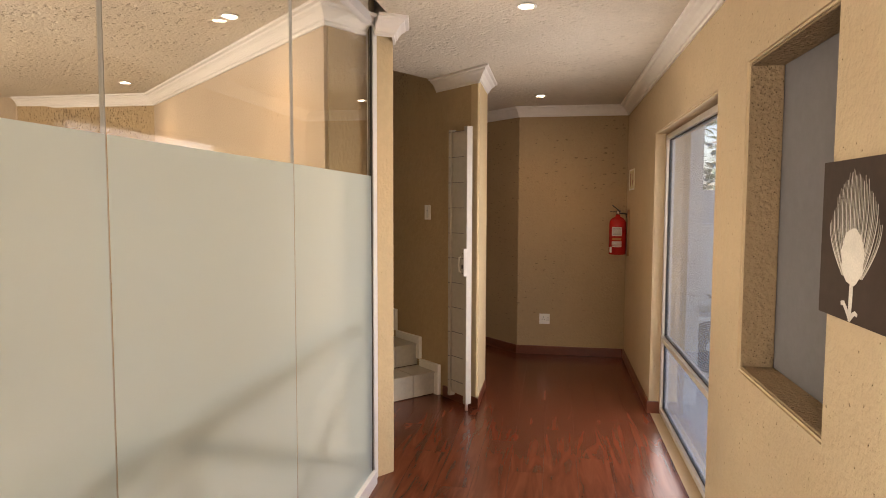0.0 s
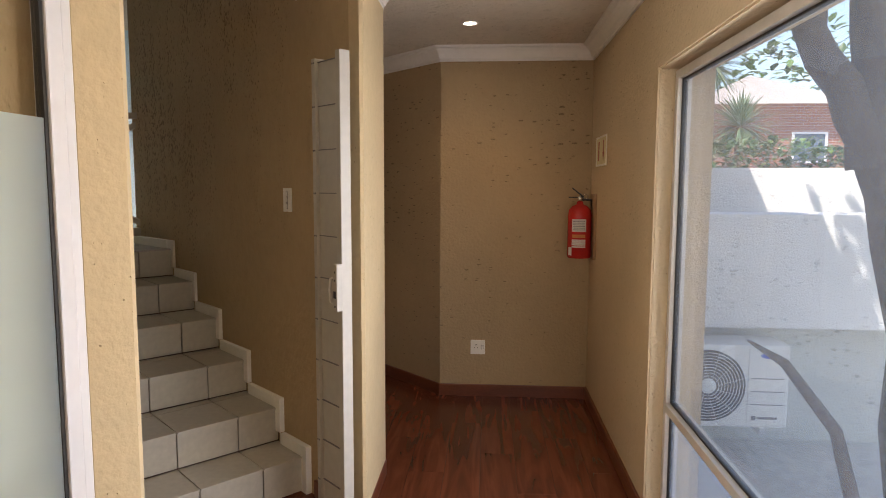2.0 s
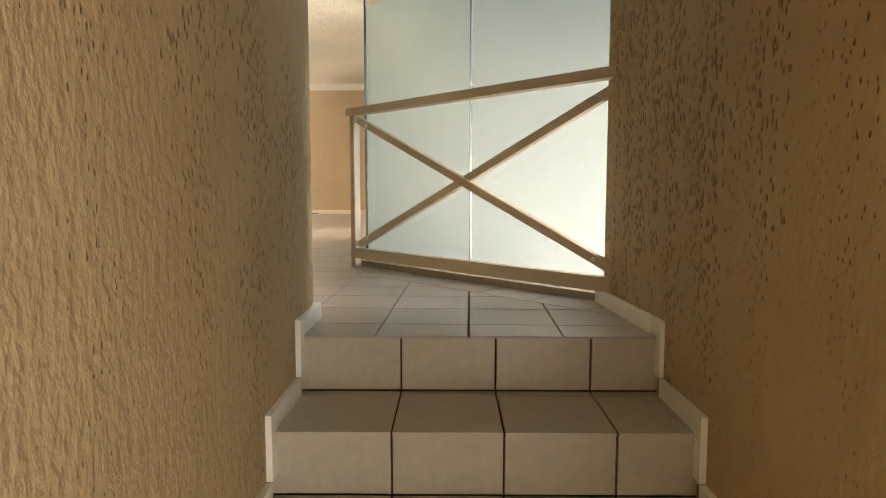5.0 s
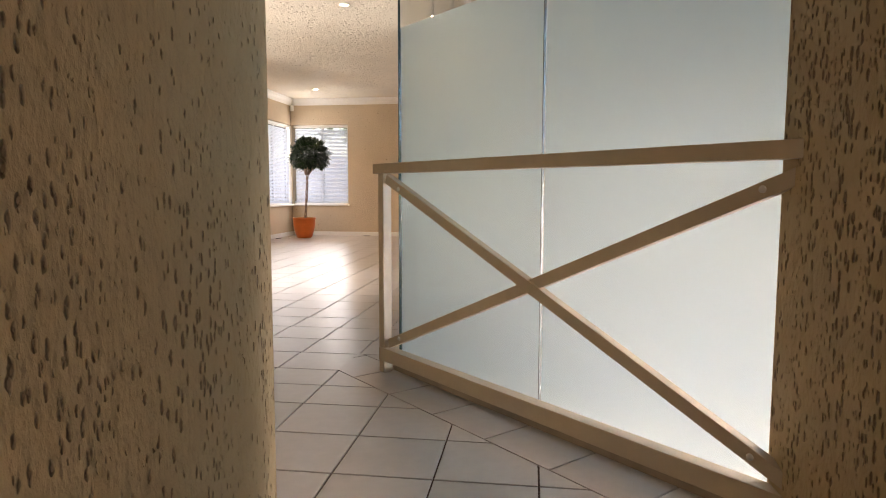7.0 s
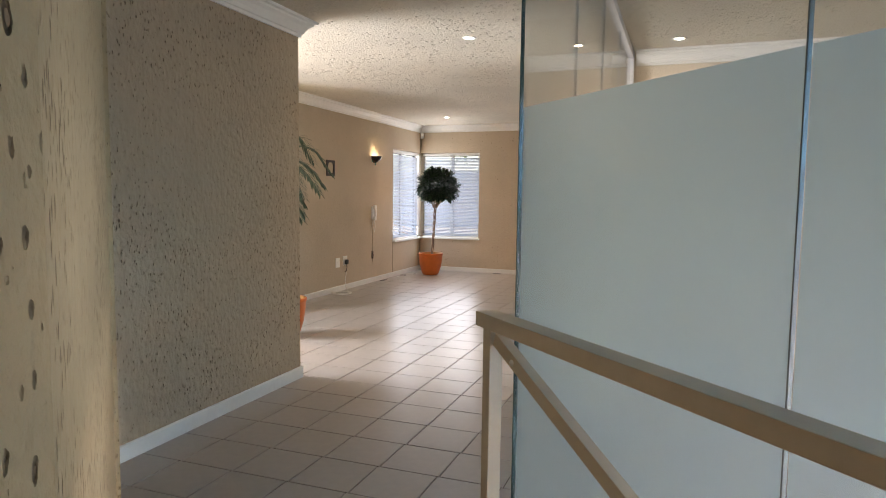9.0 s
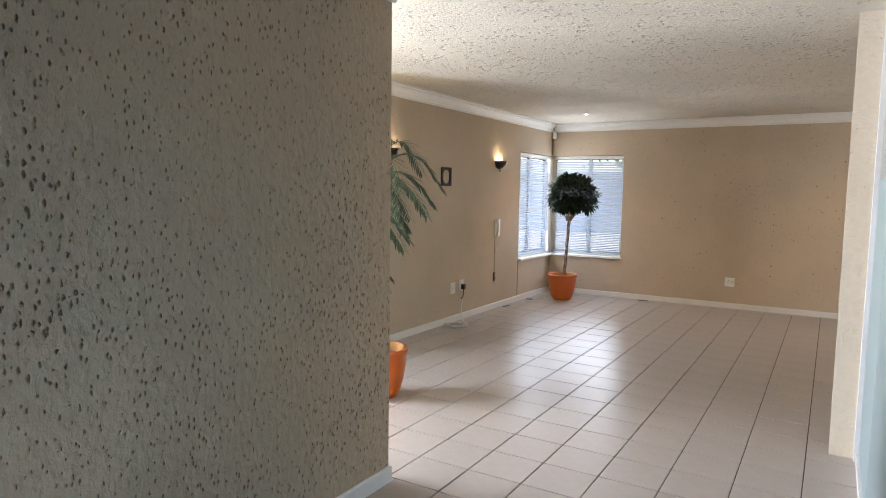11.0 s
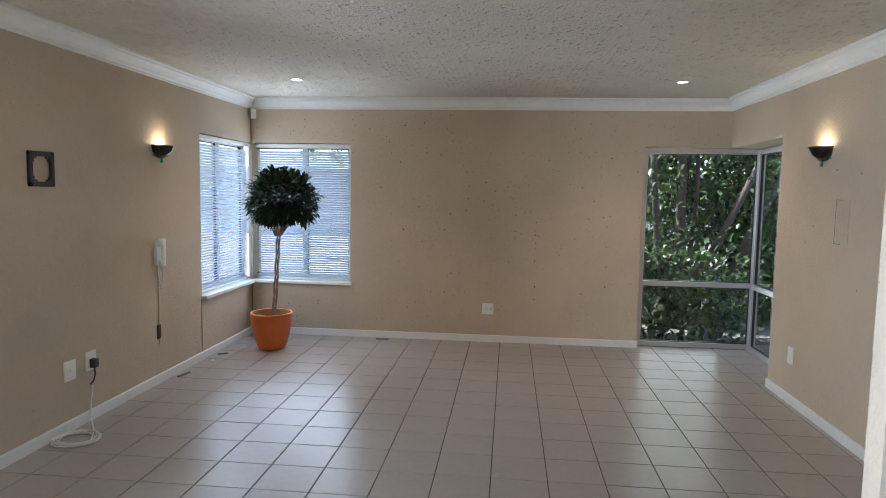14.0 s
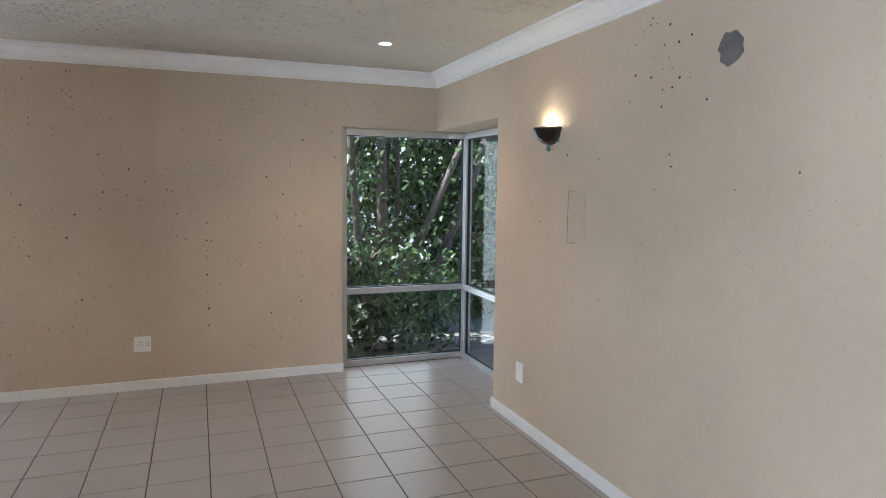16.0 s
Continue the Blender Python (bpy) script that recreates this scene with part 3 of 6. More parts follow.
def staircase():
    bm = bmesh.new()
    for i, y in enumerate(RISERS):
        end = RISERS[i + 1] + 0.03 if i < 5 else 1.80
        box(bm, LEFT - 0.06, y + 0.012, 0.0 if i == 0 else RISE * i - 0.04, HALF + 0.06, end if i < 5 else 1.79, RISE * (i + 1) - 0.010)
    body = thing("staircase", bm, M_GROUT, "tiled staircase of six steps with brown joints", "stairs", kind="structure")
    body.matrix_basis = STAIR
    cols = [LEFT, -0.285, 0.020, 0.325, HALF]
    for i, y in enumerate(RISERS):
        for c0, c1 in zip(cols, cols[1:]):
            w = c1 - c0 - 0.006
            part("tile", B(-w / 2, -0.005, -RISE / 2 + 0.006, w / 2, 0.012, RISE / 2 - 0.008, bevel=0.0015), M_STILE, body,
                 m=Matrix.Translation(((c0 + c1) / 2, y, RISE * (i + 0.5))))
            if i < 5:
                d = RISERS[i + 1] - y
                for a, b in ((-0.014, 0.291), (0.296, d - 0.002)) if d > 0.33 else ((-0.014, d - 0.002),):
                    part("tile", B(-w / 2, a, -0.009, w / 2, b, 0.0, bevel=0.0015), M_STILE, body,
                         m=Matrix.Translation(((c0 + c1) / 2, y, RISE * (i + 1))))
    for side in (-1, 1):
        bm = bmesh.new()
        x0, x1 = (HALF - 0.018, HALF + 0.03) if side > 0 else (LEFT + 0.018, LEFT - 0.03)
        for i, y in enumerate(RISERS):
            z = RISE * (i + 1)
            box(bm, x0, y - 0.05, z - RISE + (0.0 if i == 0 else 0.058), x1, y + 0.004, z + 0.058, bevel=0.003)
            end = RISERS[i + 1] - 0.052 if i < 5 else (1.82 if side > 0 else 2.02)
            box(bm, x0, y + 0.004, z, x1, end, z + 0.058, bevel=0.003)
        part("stair_skirting", bm, M_PLASTIC, body, "ivory painted stepped skirting")


staircase()
thing("baseboard", sweep(bmesh.new(), [(3.236, 6.60), (3.297, 6.01)], [(0.0, H), (-0.020, H), (-0.020, H + 0.054), (-0.016, H + 0.058), (0.0, H + 0.058)]), M_PLASTIC, "ivory painted skirting on the landing", "baseboard", kind="structure")


# ---- glass screens and railings ----
M_JOINT = material("clear_silicone", (0.48, 0.50, 0.50), 0.4, spread=0.05)
M_SEAL = material("grey_silicone", (0.13, 0.15, 0.15), 0.4, spread=0.05)
M_EDGE = material("dark_glass_edge", (0.04, 0.08, 0.075), 0.15, spread=0.05)


def screen(name, p0, p1, z0, z1, frost_top, joints, label, film_side=1, seal=M_JOINT):
    """Frameless panes from p0 to p1 with a film up to frost_top, channels at floor and ceiling."""
    p0, p1 = Vector(p0), Vector(p1)
    d = p1 - p0
    L, ang = d.length, math.atan2(d.y, d.x)
    root = empty(name, Matrix.Translation((p0.x, p0.y, 0)) @ Matrix.Rotation(ang, 4, "Z"), label, "glass screen")
    ends = [0.0, *joints, L]
    for a, b in zip(ends, ends[1:]):
        g = part("glass_pane", B(a + 0.003, -0.005, z0, b - 0.003, 0.005, z1), M_GLASS, root, "clear toughened glass")
        g.visible_shadow = False
        bm = bmesh.new()
        y = film_side * 0.0062
        bm.faces.new([bm.verts.new(q) for q in ((a + 0.003, y, z0 + 0.002), (b - 0.003, y, z0 + 0.002), (b - 0.003, y, frost_top), (a + 0.003, y, frost_top))])
        f = part("frosted_film", bm, M_FROST, root, "pale frosted film")
        f.visible_shadow = False
    for s in joints:
        part("joint_strip", B(s - 0.0016, -0.0055, z0, s + 0.0016, 0.0055, z1), seal, root, "grey silicone joint")
    return root, L


scr, L1 = screen("glass_screen", uv(-1.6, -0.695), uv(3.69, -0.695), 0.05, LOW - 0.04, 1.667, [1.2, 2.2, 3.24, 4.25],
                 "tall glass office screen with a frosted lower band", film_side=-1)
part("floor_channel", B(0, -0.03, 0.0, L1, 0.03, 0.075, bevel=0.004), M_ALUW, scr, "silver aluminium channel")
part("ceiling_channel", B(0, -0.022, LOW - 0.05, L1, 0.022, LOW, bevel=0.003), M_ALUW, scr, "silver aluminium channel")
part("gasket", B(L1 - 0.016, -0.009, 0.05, L1 - 0.0052, 0.009, LOW - 0.05), M_BLACK, scr, "black rubber gasket")
part("end_post", B(L1 - 0.005, -0.016, 0.0, L1 + 0.045, 0.020, LOW, bevel=0.004), M_ALUW, scr, "silver aluminium post")

part("frame_post", B(L1 + 0.047, -0.012, 0.0, L1 + 0.085, 0.016, LOW, bevel=0.006), M_ALUW, scr, "white door frame post")

scr2, L2 = screen("glass_screen", (2.063, 7.807), (3.42, 6.45), H + 0.035, UP, 2.646, [0.89], "glass office screen with a tall frosted film beside the railing", seal=M_SEAL)
scr3, L3 = screen("glass_screen", (2.085, 11.40), (2.071, 7.815), H + 0.035, UP - 0.03, 2.646, [0.9, 1.8, 2.7], "glass office screen with a frosted film facing the room", film_side=-1)
part("ceiling_channel", B(0, -0.025, UP - 0.05, L3, 0.025, UP, bevel=0.003), M_ALUW, scr3, "silver aluminium channel")
part("end_post", B(-0.02, -0.03, H, 0.03, 0.03, UP, bevel=0.003), M_ALUW, scr3, "silver aluminium post")
part("floor_channel", B(0, -0.02, H, L3, 0.02, H + 0.05, bevel=0.003), M_ALUW, scr3, "silver aluminium channel")
part("glass_edge", B(-0.0045, -0.0055, H + 0.036, -0.0005, 0.0055, UP), M_EDGE, scr2, "dark polished glass edge")
part("base_plinth", B(-0.02, -0.030, H - 0.004, L2, 0.028, H + 0.034, bevel=0.003), M_PLINTH, scr2, "taupe painted plinth")


def railing(p0, p1, z, bays, label, group=""):
    """Flat steel railing with crossed braces: top bar, bottom bar, posts and bolted diagonals."""
    p0, p1 = Vector(p0), Vector(p1)
    d = p1 - p0
    L, ang = d.length, math.atan2(d.y, d.x)
    root = empty("railing", Matrix.Translation((p0.x, p0.y, z)) @ Matrix.Rotation(ang, 4, "Z"), label, "railing", group)
    part("top_rail", B(-0.03, -0.032, 0.904, L, 0.032, 0.948, bevel=0.003), M_RAIL, root)
    part("bottom_rail", B(0.0, -0.025, 0.055, L, 0.025, 0.115, bevel=0.003), M_RAIL, root)
    w = L / bays
    for i in range(bays + 1):
        s = min(i * w, L - 0.04)
        part("post", B(s, -0.022, 0.0, s + 0.042, 0.022, 0.9035, bevel=0.003), M_RAIL, root)
    for i in range(bays):
        a, b = i * w + 0.042, (i + 1) * w
        lo, hi = 0.130, 0.888
        for up in (False, True):
            run, rise = b - a, hi - lo
            m = Matrix.Translation(((a + b) / 2, 0, (lo + hi) / 2)) @ Matrix.Rotation(math.atan2(rise, run) * (1 if not up else -1), 4, "Y")
            off = 0.004 if up else -0.004
            ln = math.hypot(run, rise) / 2 - 0.022
            part("brace", B(-ln, -0.016 + off, -0.02, ln, 0.016 + off, 0.02, bevel=0.002, m=m), M_RAIL, root)
            for s in (-1, 1):
                q = m @ Vector((s * (ln - 0.115), -0.022, 0))
                bm = lathe(bmesh.new(), [(0.0, 0.006), (0.006, 0.0055), (0.009, 0.002), (0.0095, 0.0)], 12, Matrix.Translation(q) @ Matrix.Rotation(radians(90), 4, "X"))
                part("bolt", bm, M_ALU, root, "round steel bolt head", smooth=True)
    return root


railing((1.985, 7.785), (3.30, 6.47), H, 1, "taupe painted steel railing with a crossed brace on the landing", "crossed railings")
railing(uv(0.1, -0.86), uv(3.62, -0.86), 0.0, 2, "taupe painted steel railing behind the frosted glass", "crossed railings")


# ---- windows ----
def frame_rect(bm, s0, s1, z0, z1, w, y0, y1):
    box(bm, s0, y0, z0, s0 + w, y1, z1, bevel=0.003)
    box(bm, s1 - w, y0, z0, s1, y1, z1, bevel=0.003)
    box(bm, s0 + w, y0, z0, s1 - w, y1, z0 + w, bevel=0.003)
    box(bm, s0 + w, y0, z1 - w, s1 - w, y1, z1, bevel=0.003)
    return bm


def window(name, p0, p1, z0, z1, mat, w, bars, mullions, label, pane=True):
    """Framed window from p0 to p1; bars at heights, mullions along it."""
    p0, p1 = Vector(p0), Vector(p1)
    d = p1 - p0
    L, ang = d.length, math.atan2(d.y, d.x)
    root = new(name, mesh(name, frame_rect(bmesh.new(), 0, L, z0, z1, w, -0.03, 0.03), mat))
    root.matrix_basis = Matrix.Translation((p0.x, p0.y, 0)) @ Matrix.Rotation(ang, 4, "Z")
    tagged(root, label, "window", kind="structure")
    zs = [z0, *bars, z1]
    ss = [0, *mullions, L]
    for b in bars:
        part("transom", B(w, -0.035, b - w / 2, L - w, 0.035, b + w / 2, bevel=0.004), mat, root)
    for s in mullions:
        part("mullion", B(s - w / 2, -0.028, z0 + w, s + w / 2, 0.028, z1 - w, bevel=0.003), mat, root)
    for a, b in zip(ss, ss[1:]):
        for c, e in zip(zs, zs[1:]):
            x0, x1, y0, y1 = a + w * (0.5 if a else 1), b - w * (0.5 if b < L else 1), c + w * (0.5 if c > z0 else 1), e - w * (0.5 if e < z1 else 1)
            bm = frame_rect(bmesh.new(), x0, x1, y0, y1, 0.008, -0.012, 0.012)
            part("gasket", bm, M_BLACK, root, "black rubber gasket")
            g = part("pane", B(x0, -0.003, y0, x1, 0.003, y1), (M_HAZY_LOW if e < 0.6 and "corridor" in name else M_HAZY) if "corridor" in name or "blind" in name else M_GLASS, root)
            g.visible_shadow = False
    return root


M_BRONZE = material("pale_aluminium", (0.66, 0.62, 0.56), 0.4, metal=0.25, spread=0.06)
window("window_corridor", uv(WIN_U0 + 0.005, V_WIN + 0.10), uv(WIN_U1 - 0.005, V_WIN + 0.10), 0.012, WIN_Z1 - 0.01, M_BRONZE, 0.036, [0.56], [], "full height aluminium window with a low transom")
window("window_leafy_far", (B_X0 + 0.004, YF + 0.12), (XR + 0.335, YF + 0.12), H + 0.002, B_Z1 - 0.006, M_ALU, 0.05, [1.742], [], "floor length aluminium corner window onto trees")
window("window_leafy_side", (XR + 0.31, YF + 0.08), (XR + 0.31, B_Y0 + 0.004), H + 0.002, B_Z1 - 0.006, M_ALU, 0.05, [1.742], [], "narrow aluminium corner window onto trees")
window("window_blind_far", (XL - 0.08, YF + 0.15), (A_X1 - 0.004, YF + 0.15), A_Z0 + 0.004, A_Z1 - 0.004, M_WHITE, 0.045, [], [0.62], "white framed corner window behind a blind")
window("window_blind_side", (XL - 0.15, A_Y0 + 0.004), (XL - 0.15, YF + 0.10), A_Z0 + 0.004, A_Z1 - 0.004, M_WHITE, 0.045, [], [0.6], "white framed corner window behind a blind")
window("window_office", (5.72, 6.72), (5.72, 10.58), H + 0.26, 3.19, M_WHITE, 0.05, [], [1.3, 2.6], "wide white framed office window")
window("window_lower_office", (-2.1, 5.38), (-2.1, 2.42), 0.52, 2.19, M_WHITE, 0.05, [], [1.0, 2.0], "white framed office window")
window("door_entrance", (-2.92, 8.56), (-2.92, 10.04), H + 0.002, 3.19, M_ALUW, 0.06, [], [0.74], "glazed aluminium entrance door")
thing("window_sill", B(XL - 0.12, A_Y0 - 0.02, A_Z0 - 0.03, XL + 0.05, YF + 0.05, A_Z0 + 0.002, bevel=0.006), M_WHITE, "white painted window sill", "sill", kind="structure")
thing("window_sill", B(XL + 0.052, YF - 0.05, A_Z0 - 0.028, A_X1 + 0.02, YF + 0.12, A_Z0 + 0.002, bevel=0.006), M_WHITE, "white painted window sill", "sill", kind="structure")

M_SLAT = leafy("white_slat", (0.82, 0.86, 0.92), (0.78, 0.83, 0.90), 0.35, 0.72)


def blind(p0, p1, label):
    p0, p1 = Vector(p0), Vector(p1)
    d = p1 - p0
    L, ang = d.length, math.atan2(d.y, d.x)
    root = empty("venetian_blind", Matrix.Translation((p0.x, p0.y, 0)) @ Matrix.Rotation(ang, 4, "Z"), label, "blind", "blinds of the corner window")
    part("head_rail", B(0, -0.02, A_Z1 - 0.045, L, 0.02, A_Z1 - 0.008, bevel=0.003), M_WHITE, root)
    part("bottom_rail", B(0, -0.014, A_Z0 + 0.006, L, 0.014, A_Z0 + 0.022, bevel=0.003), M_WHITE, root)
    me = None
    n = int((A_Z1 - A_Z0 - 0.085) / 0.0245)
    for i in range(n):
        z = A_Z0 + 0.035 + i * 0.0245
        if me is None:
            bm = bmesh.new()
            prof = [(-0.0125, -0.0006), (-0.005, 0.0014), (0.005, 0.0014), (0.0125, -0.0006)]
            rows = [[bm.verts.new((x, y, h)) for y, h in prof] + [bm.verts.new((x, y, h - 0.0006)) for y, h in reversed(prof)] for x in (0.006, L - 0.006)]
            k = len(rows[0])
            for j in range(k):
                bm.faces.new((rows[0][j], rows[1][j], rows[1][(j + 1) % k], rows[0][(j + 1) % k]))
            bm.faces.new(rows[0]); bm.faces.new(rows[1][::-1])
            bmesh.ops.recalc_face_normals(bm, faces=bm.faces)
            me = mesh("slat", bm, M_SLAT)
        s = new("slat", me)
        s.parent = root
        s.matrix_basis = Matrix.Translation((0, 0, z)) @ Matrix.Rotation(radians(-45 + random.uniform(-1.5, 1.5)), 4, "X")
    for s in (0.12, L / 2, L - 0.12):
        part("cord", B(s - 0.001, -0.0145, A_Z0 + 0.02, s + 0.001, -0.0135, A_Z1 - 0.04), M_WHITE, root)
    part("tilt_wand", tube(bmesh.new(), [(0.06, -0.03, A_Z1 - 0.05), (0.06, -0.032, A_Z1 - 0.75)], 0.004, 6), M_GLASS, root, "clear plastic tilt wand")


blind((XL + 0.045, YF + 0.07), (A_X1 - 0.012, YF + 0.07), "white venetian blind with slats nearly closed, in a corner window")
blind((XL - 0.06, A_Y0 + 0.012), (XL - 0.06, YF + 0.02), "white venetian blind with slats nearly closed, in a corner window")

# recess panel
RECESS = thing("recess_panel", B(0, 0, 0, 0.794, 0.02, 1.166), M_GREY, "dark grey board closing a wall recess", "panel")
RECESS.matrix_basis = Matrix.Translation((*uv(NICHE[0] - 0.003, V_WIN + 0.15), NICHE[2] - 0.003)) @ Matrix.Rotation(radians(45), 4, "Z")
lining = thing("niche_lining", frame_rect(bmesh.new(), 0.002, NICHE[1] - NICHE[0] - 0.002, NICHE[2] + 0.002, NICHE[3] - 0.002, 0.008, -0.128, -0.010), M_REVEAL, "bare brown plaster lining of a wall recess, partly shade in its colour", "lining", kind="structure")
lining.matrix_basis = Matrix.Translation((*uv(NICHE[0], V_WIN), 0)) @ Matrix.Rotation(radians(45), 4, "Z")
rs = random.Random(31)
for k in range(16):
    r = rs.uniform(0.0025, 0.0055)
    part("nail_hole", lathe(bmesh.new(), [(0.0, 0.0012), (r * 0.7, 0.001), (r, 0.0)], 7, Matrix.Translation((rs.uniform(0.05, 0.73), 0.0, rs.uniform(0.06, 1.1))) @ Matrix.Rotation(radians(90), 4, "X")), M_BLACK, RECESS)


# ---- lamps ----
def downlight(x, y, z, power=10.0, lit=True):
    root = empty("downlight", Matrix.Translation((x, y, z)), "recessed white ceiling downlight, switched on" if lit else "recessed white ceiling downlight", "downlight", "ceiling downlights")
    part("ring", lathe(bmesh.new(), [(0.034, 0.004), (0.036, -0.004), (0.044, -0.007), (0.050, -0.004), (0.051, 0.0)], 28), M_WHITE, root, smooth=True)
    part("reflector", lathe(bmesh.new(), [(0.036, -0.002), (0.030, 0.02), (0.016, 0.04)], 24), M_CHROME, root, smooth=True)
    part("bulb", lathe(bmesh.new(), [(0.0, -0.002), (0.022, -0.001), (0.031, 0.003), (0.032, 0.012)], 20), M_BULB, root, smooth=True)
    downlamp(x, y, z - 0.02, power)


CEIL_HOLES = [(2.644, 2.485, LOW), (4.525, 4.338, LOW), (1.52, 3.51, LOW), (1.40, 5.86, LOW), (1.0, 10.56, UP), (-0.825, 15.10, UP), (2.354, 15.228, UP), (2.452, 11.03, UP)]
for q, (x, y, z) in enumerate(CEIL_HOLES):
    downlight(x, y, z - 0.003, (6, 3.6, 3, 3, 7, 10, 12, 1)[q])

M_SCONCE = material("dark_chrome", (0.085, 0.075, 0.07), 0.12, metal=1.0, spread=0.05)
M_SCGLASS = material("green_glass_lip", (0.10, 0.24, 0.19), 0.1, spread=0.05)


def sconce(x, y, z, facing):
    """Quarter bowl uplighter on a wall; facing +1 or -1 along x."""
    root = empty("wall_sconce", Matrix.Translation((x, y, z)) @ Matrix.Rotation(0 if facing > 0 else math.pi, 4, "Z"), "dark chrome half-bowl wall sconce, glowing upwards", "wall lamp", "wall sconces")
    bm = bmesh.new()
    lathe(bm, [(0.004, -0.098), (0.05, -0.088), (0.09, -0.055), (0.108, -0.01), (0.110, 0.0), (0.106, 0.0), (0.104, -0.01), (0.086, -0.052), (0.048, -0.082), (0.0, -0.09)], 32)
    bmesh.ops.bisect_plane(bm, geom=bm.verts[:] + bm.edges[:] + bm.faces[:], plane_co=(0, 0, 0), plane_no=(1, 0, 0), clear_inner=True)
    part("bowl", bm, M_SCONCE, root, smooth=True)
    part("back_plate", B(0.0, -0.088, -0.085, 0.006, 0.088, 0.004, bevel=0.002), M_SCGLASS, root, "green tinted glass back plate")
    part("finial", lathe(bmesh.new(), [(0.0, -0.135), (0.010, -0.128), (0.012, -0.115), (0.006, -0.105), (0.014, -0.095), (0.016, -0.086)], 14, Matrix.Translation((0.02, 0, 0))), M_SCGLASS, root, smooth=True)
    part("bulb", lathe(bmesh.new(), [(0.0, 0.0), (0.018, -0.005), (0.022, -0.03), (0.012, -0.055), (0.0, -0.06)], 14, Matrix.Translation((0.05, 0, -0.015))), M_BULB_SOFT, root, smooth=True)
    d = bpy.data.lights.new("sconce_bulb", "POINT")
    d.energy, d.color, d.shadow_soft_size = 0.6, (1.0, 0.80, 0.48), 0.02
    new("sconce_bulb", d).location = (x + facing * 0.05, y, z + 0.01)


sconce(XL, 12.14, 2.945, 1)
sconce(XL, 14.46, 2.935, 1)
sconce(XR, 14.35, 2.965, -1)


# ---- wall fittings ----
def plate(name, m, w, h, holes, label, category="socket", switches=()):
    """Moulded wall plate; local x across, z up, y out of the wall."""
    root = empty(name, m, label, category)
    part("cover", B(-w / 2, 0, -h / 2, w / 2, 0.009, h / 2, bevel=0.003), M_PLASTIC, root)
    for x, z, r in holes:
        part("pin_hole", lathe(bmesh.new(), [(0.0, 0.0005), (r, 0.0005), (r, -0.002)], 10, Matrix.Translation((x, 0.0092, z)) @ Matrix.Rotation(radians(-90), 4, "X")), M_BLACK, root)
    for x, z in switches:
        part("switch_gap", B(x - 0.0085, 0.0085, z - 0.0145, x + 0.0085, 0.0094, z + 0.0145), M_BLACK, root)
        part("switch", B(x - 0.007, 0.009, z - 0.013, x + 0.007, 0.0135, z + 0.013, bevel=0.002), M_WHITE, root)
    return root


THREE = [(0.0, 0.018, 0.0045), (-0.011, -0.004, 0.0035), (0.011, -0.004, 0.0035)]
OUT_END = Matrix.Rotation(radians(135), 4, "Z")        # y points back down the corridor
plate("socket_outlet", Matrix.Translation((*uv(U_END, 0.185), 0.362)) @ OUT_END, 0.105, 0.105, [(x + 0.012, z, r) for x, z, r in THREE], "white wall socket above the mahogany skirting", switches=[(-0.032, 0.0)])
plate("light_switch", STAIR @ Matrix.Translation((HALF + 0.012, 0.19, 1.455)) @ Matrix.Rotation(radians(90), 4, "Z"), 0.075, 0.118, [], "ivory light switch on the stair wall", "switch", [(0, 0.03), (0, 0.0), (0, -0.03)])
plate("socket_outlet", Matrix.Translation((0.79, YF, 1.44)) @ Matrix.Rotation(math.pi, 4, "Z"), 0.115, 0.115, [(x + 0.014, z, r) for x, z, r in THREE], "white wall socket under bare plaster", switches=[(-0.034, 0.0)])
plate("blank_plate", Matrix.Translation((XL, 13.375, 1.478)) @ Matrix.Rotation(radians(-90), 4, "Z"), 0.105, 0.125, [(0.0, 0.0, 0.004)], "white telephone point beside a socket", "socket")
sock = plate("socket_outlet", Matrix.Translation((XL, 13.575, 1.49)) @ Matrix.Rotation(radians(-90), 4, "Z"), 0.105, 0.125, [], "white wall socket with a black plug pushed in", "socket")
bm = B(-0.022, 0.009, -0.045, 0.022, 0.05, 0.015, bevel=0.008)
tube(bm, [(0.0, 0.03, -0.04), (0.0, 0.034, -0.09), (0.012, 0.030, -0.13), (0.03, 0.018, -0.15)], 0.005, 8)
part("plug", bm, M_BLACK, sock, "black plug with a short cord", smooth=True)
plate("blank_plate", Matrix.Translation((XR, 14.66, 1.455)) @ Matrix.Rotation(radians(90), 4, "Z"), 0.085, 0.125, [(0.0, 0.04, 0.003), (0.0, -0.04, 0.003)], "white blank plate on the tan wall", "socket")

# strike plate of the gate on the inner stair wall
pl_m = STAIR @ Matrix.Translation((LEFT + 0.002, 0.025, 1.075)) @ Matrix.Rotation(radians(-90), 4, "Z")
strike = empty("strike_plate", pl_m, "white steel strike plate screwed to the stair wall", "lock plate")
part("plate", B(-0.036, 0, -0.11, 0.036, 0.02, 0.11, bevel=0.004), M_STEELW, strike)
for z in (-0.09, 0.075, 0.09):
    part("screw", lathe(bmesh.new(), [(0.0, 0.001), (0.005, 0.0005), (0.005, -0.001)], 8, Matrix.Translation((0, 0.021, z)) @ Matrix.Rotation(radians(-90), 4, "X")), M_BLACK, strike)


M_GATE = material("cream_enamel_steel", (0.52, 0.50, 0.44), 0.35, spread=0.06, bump=0.0004)


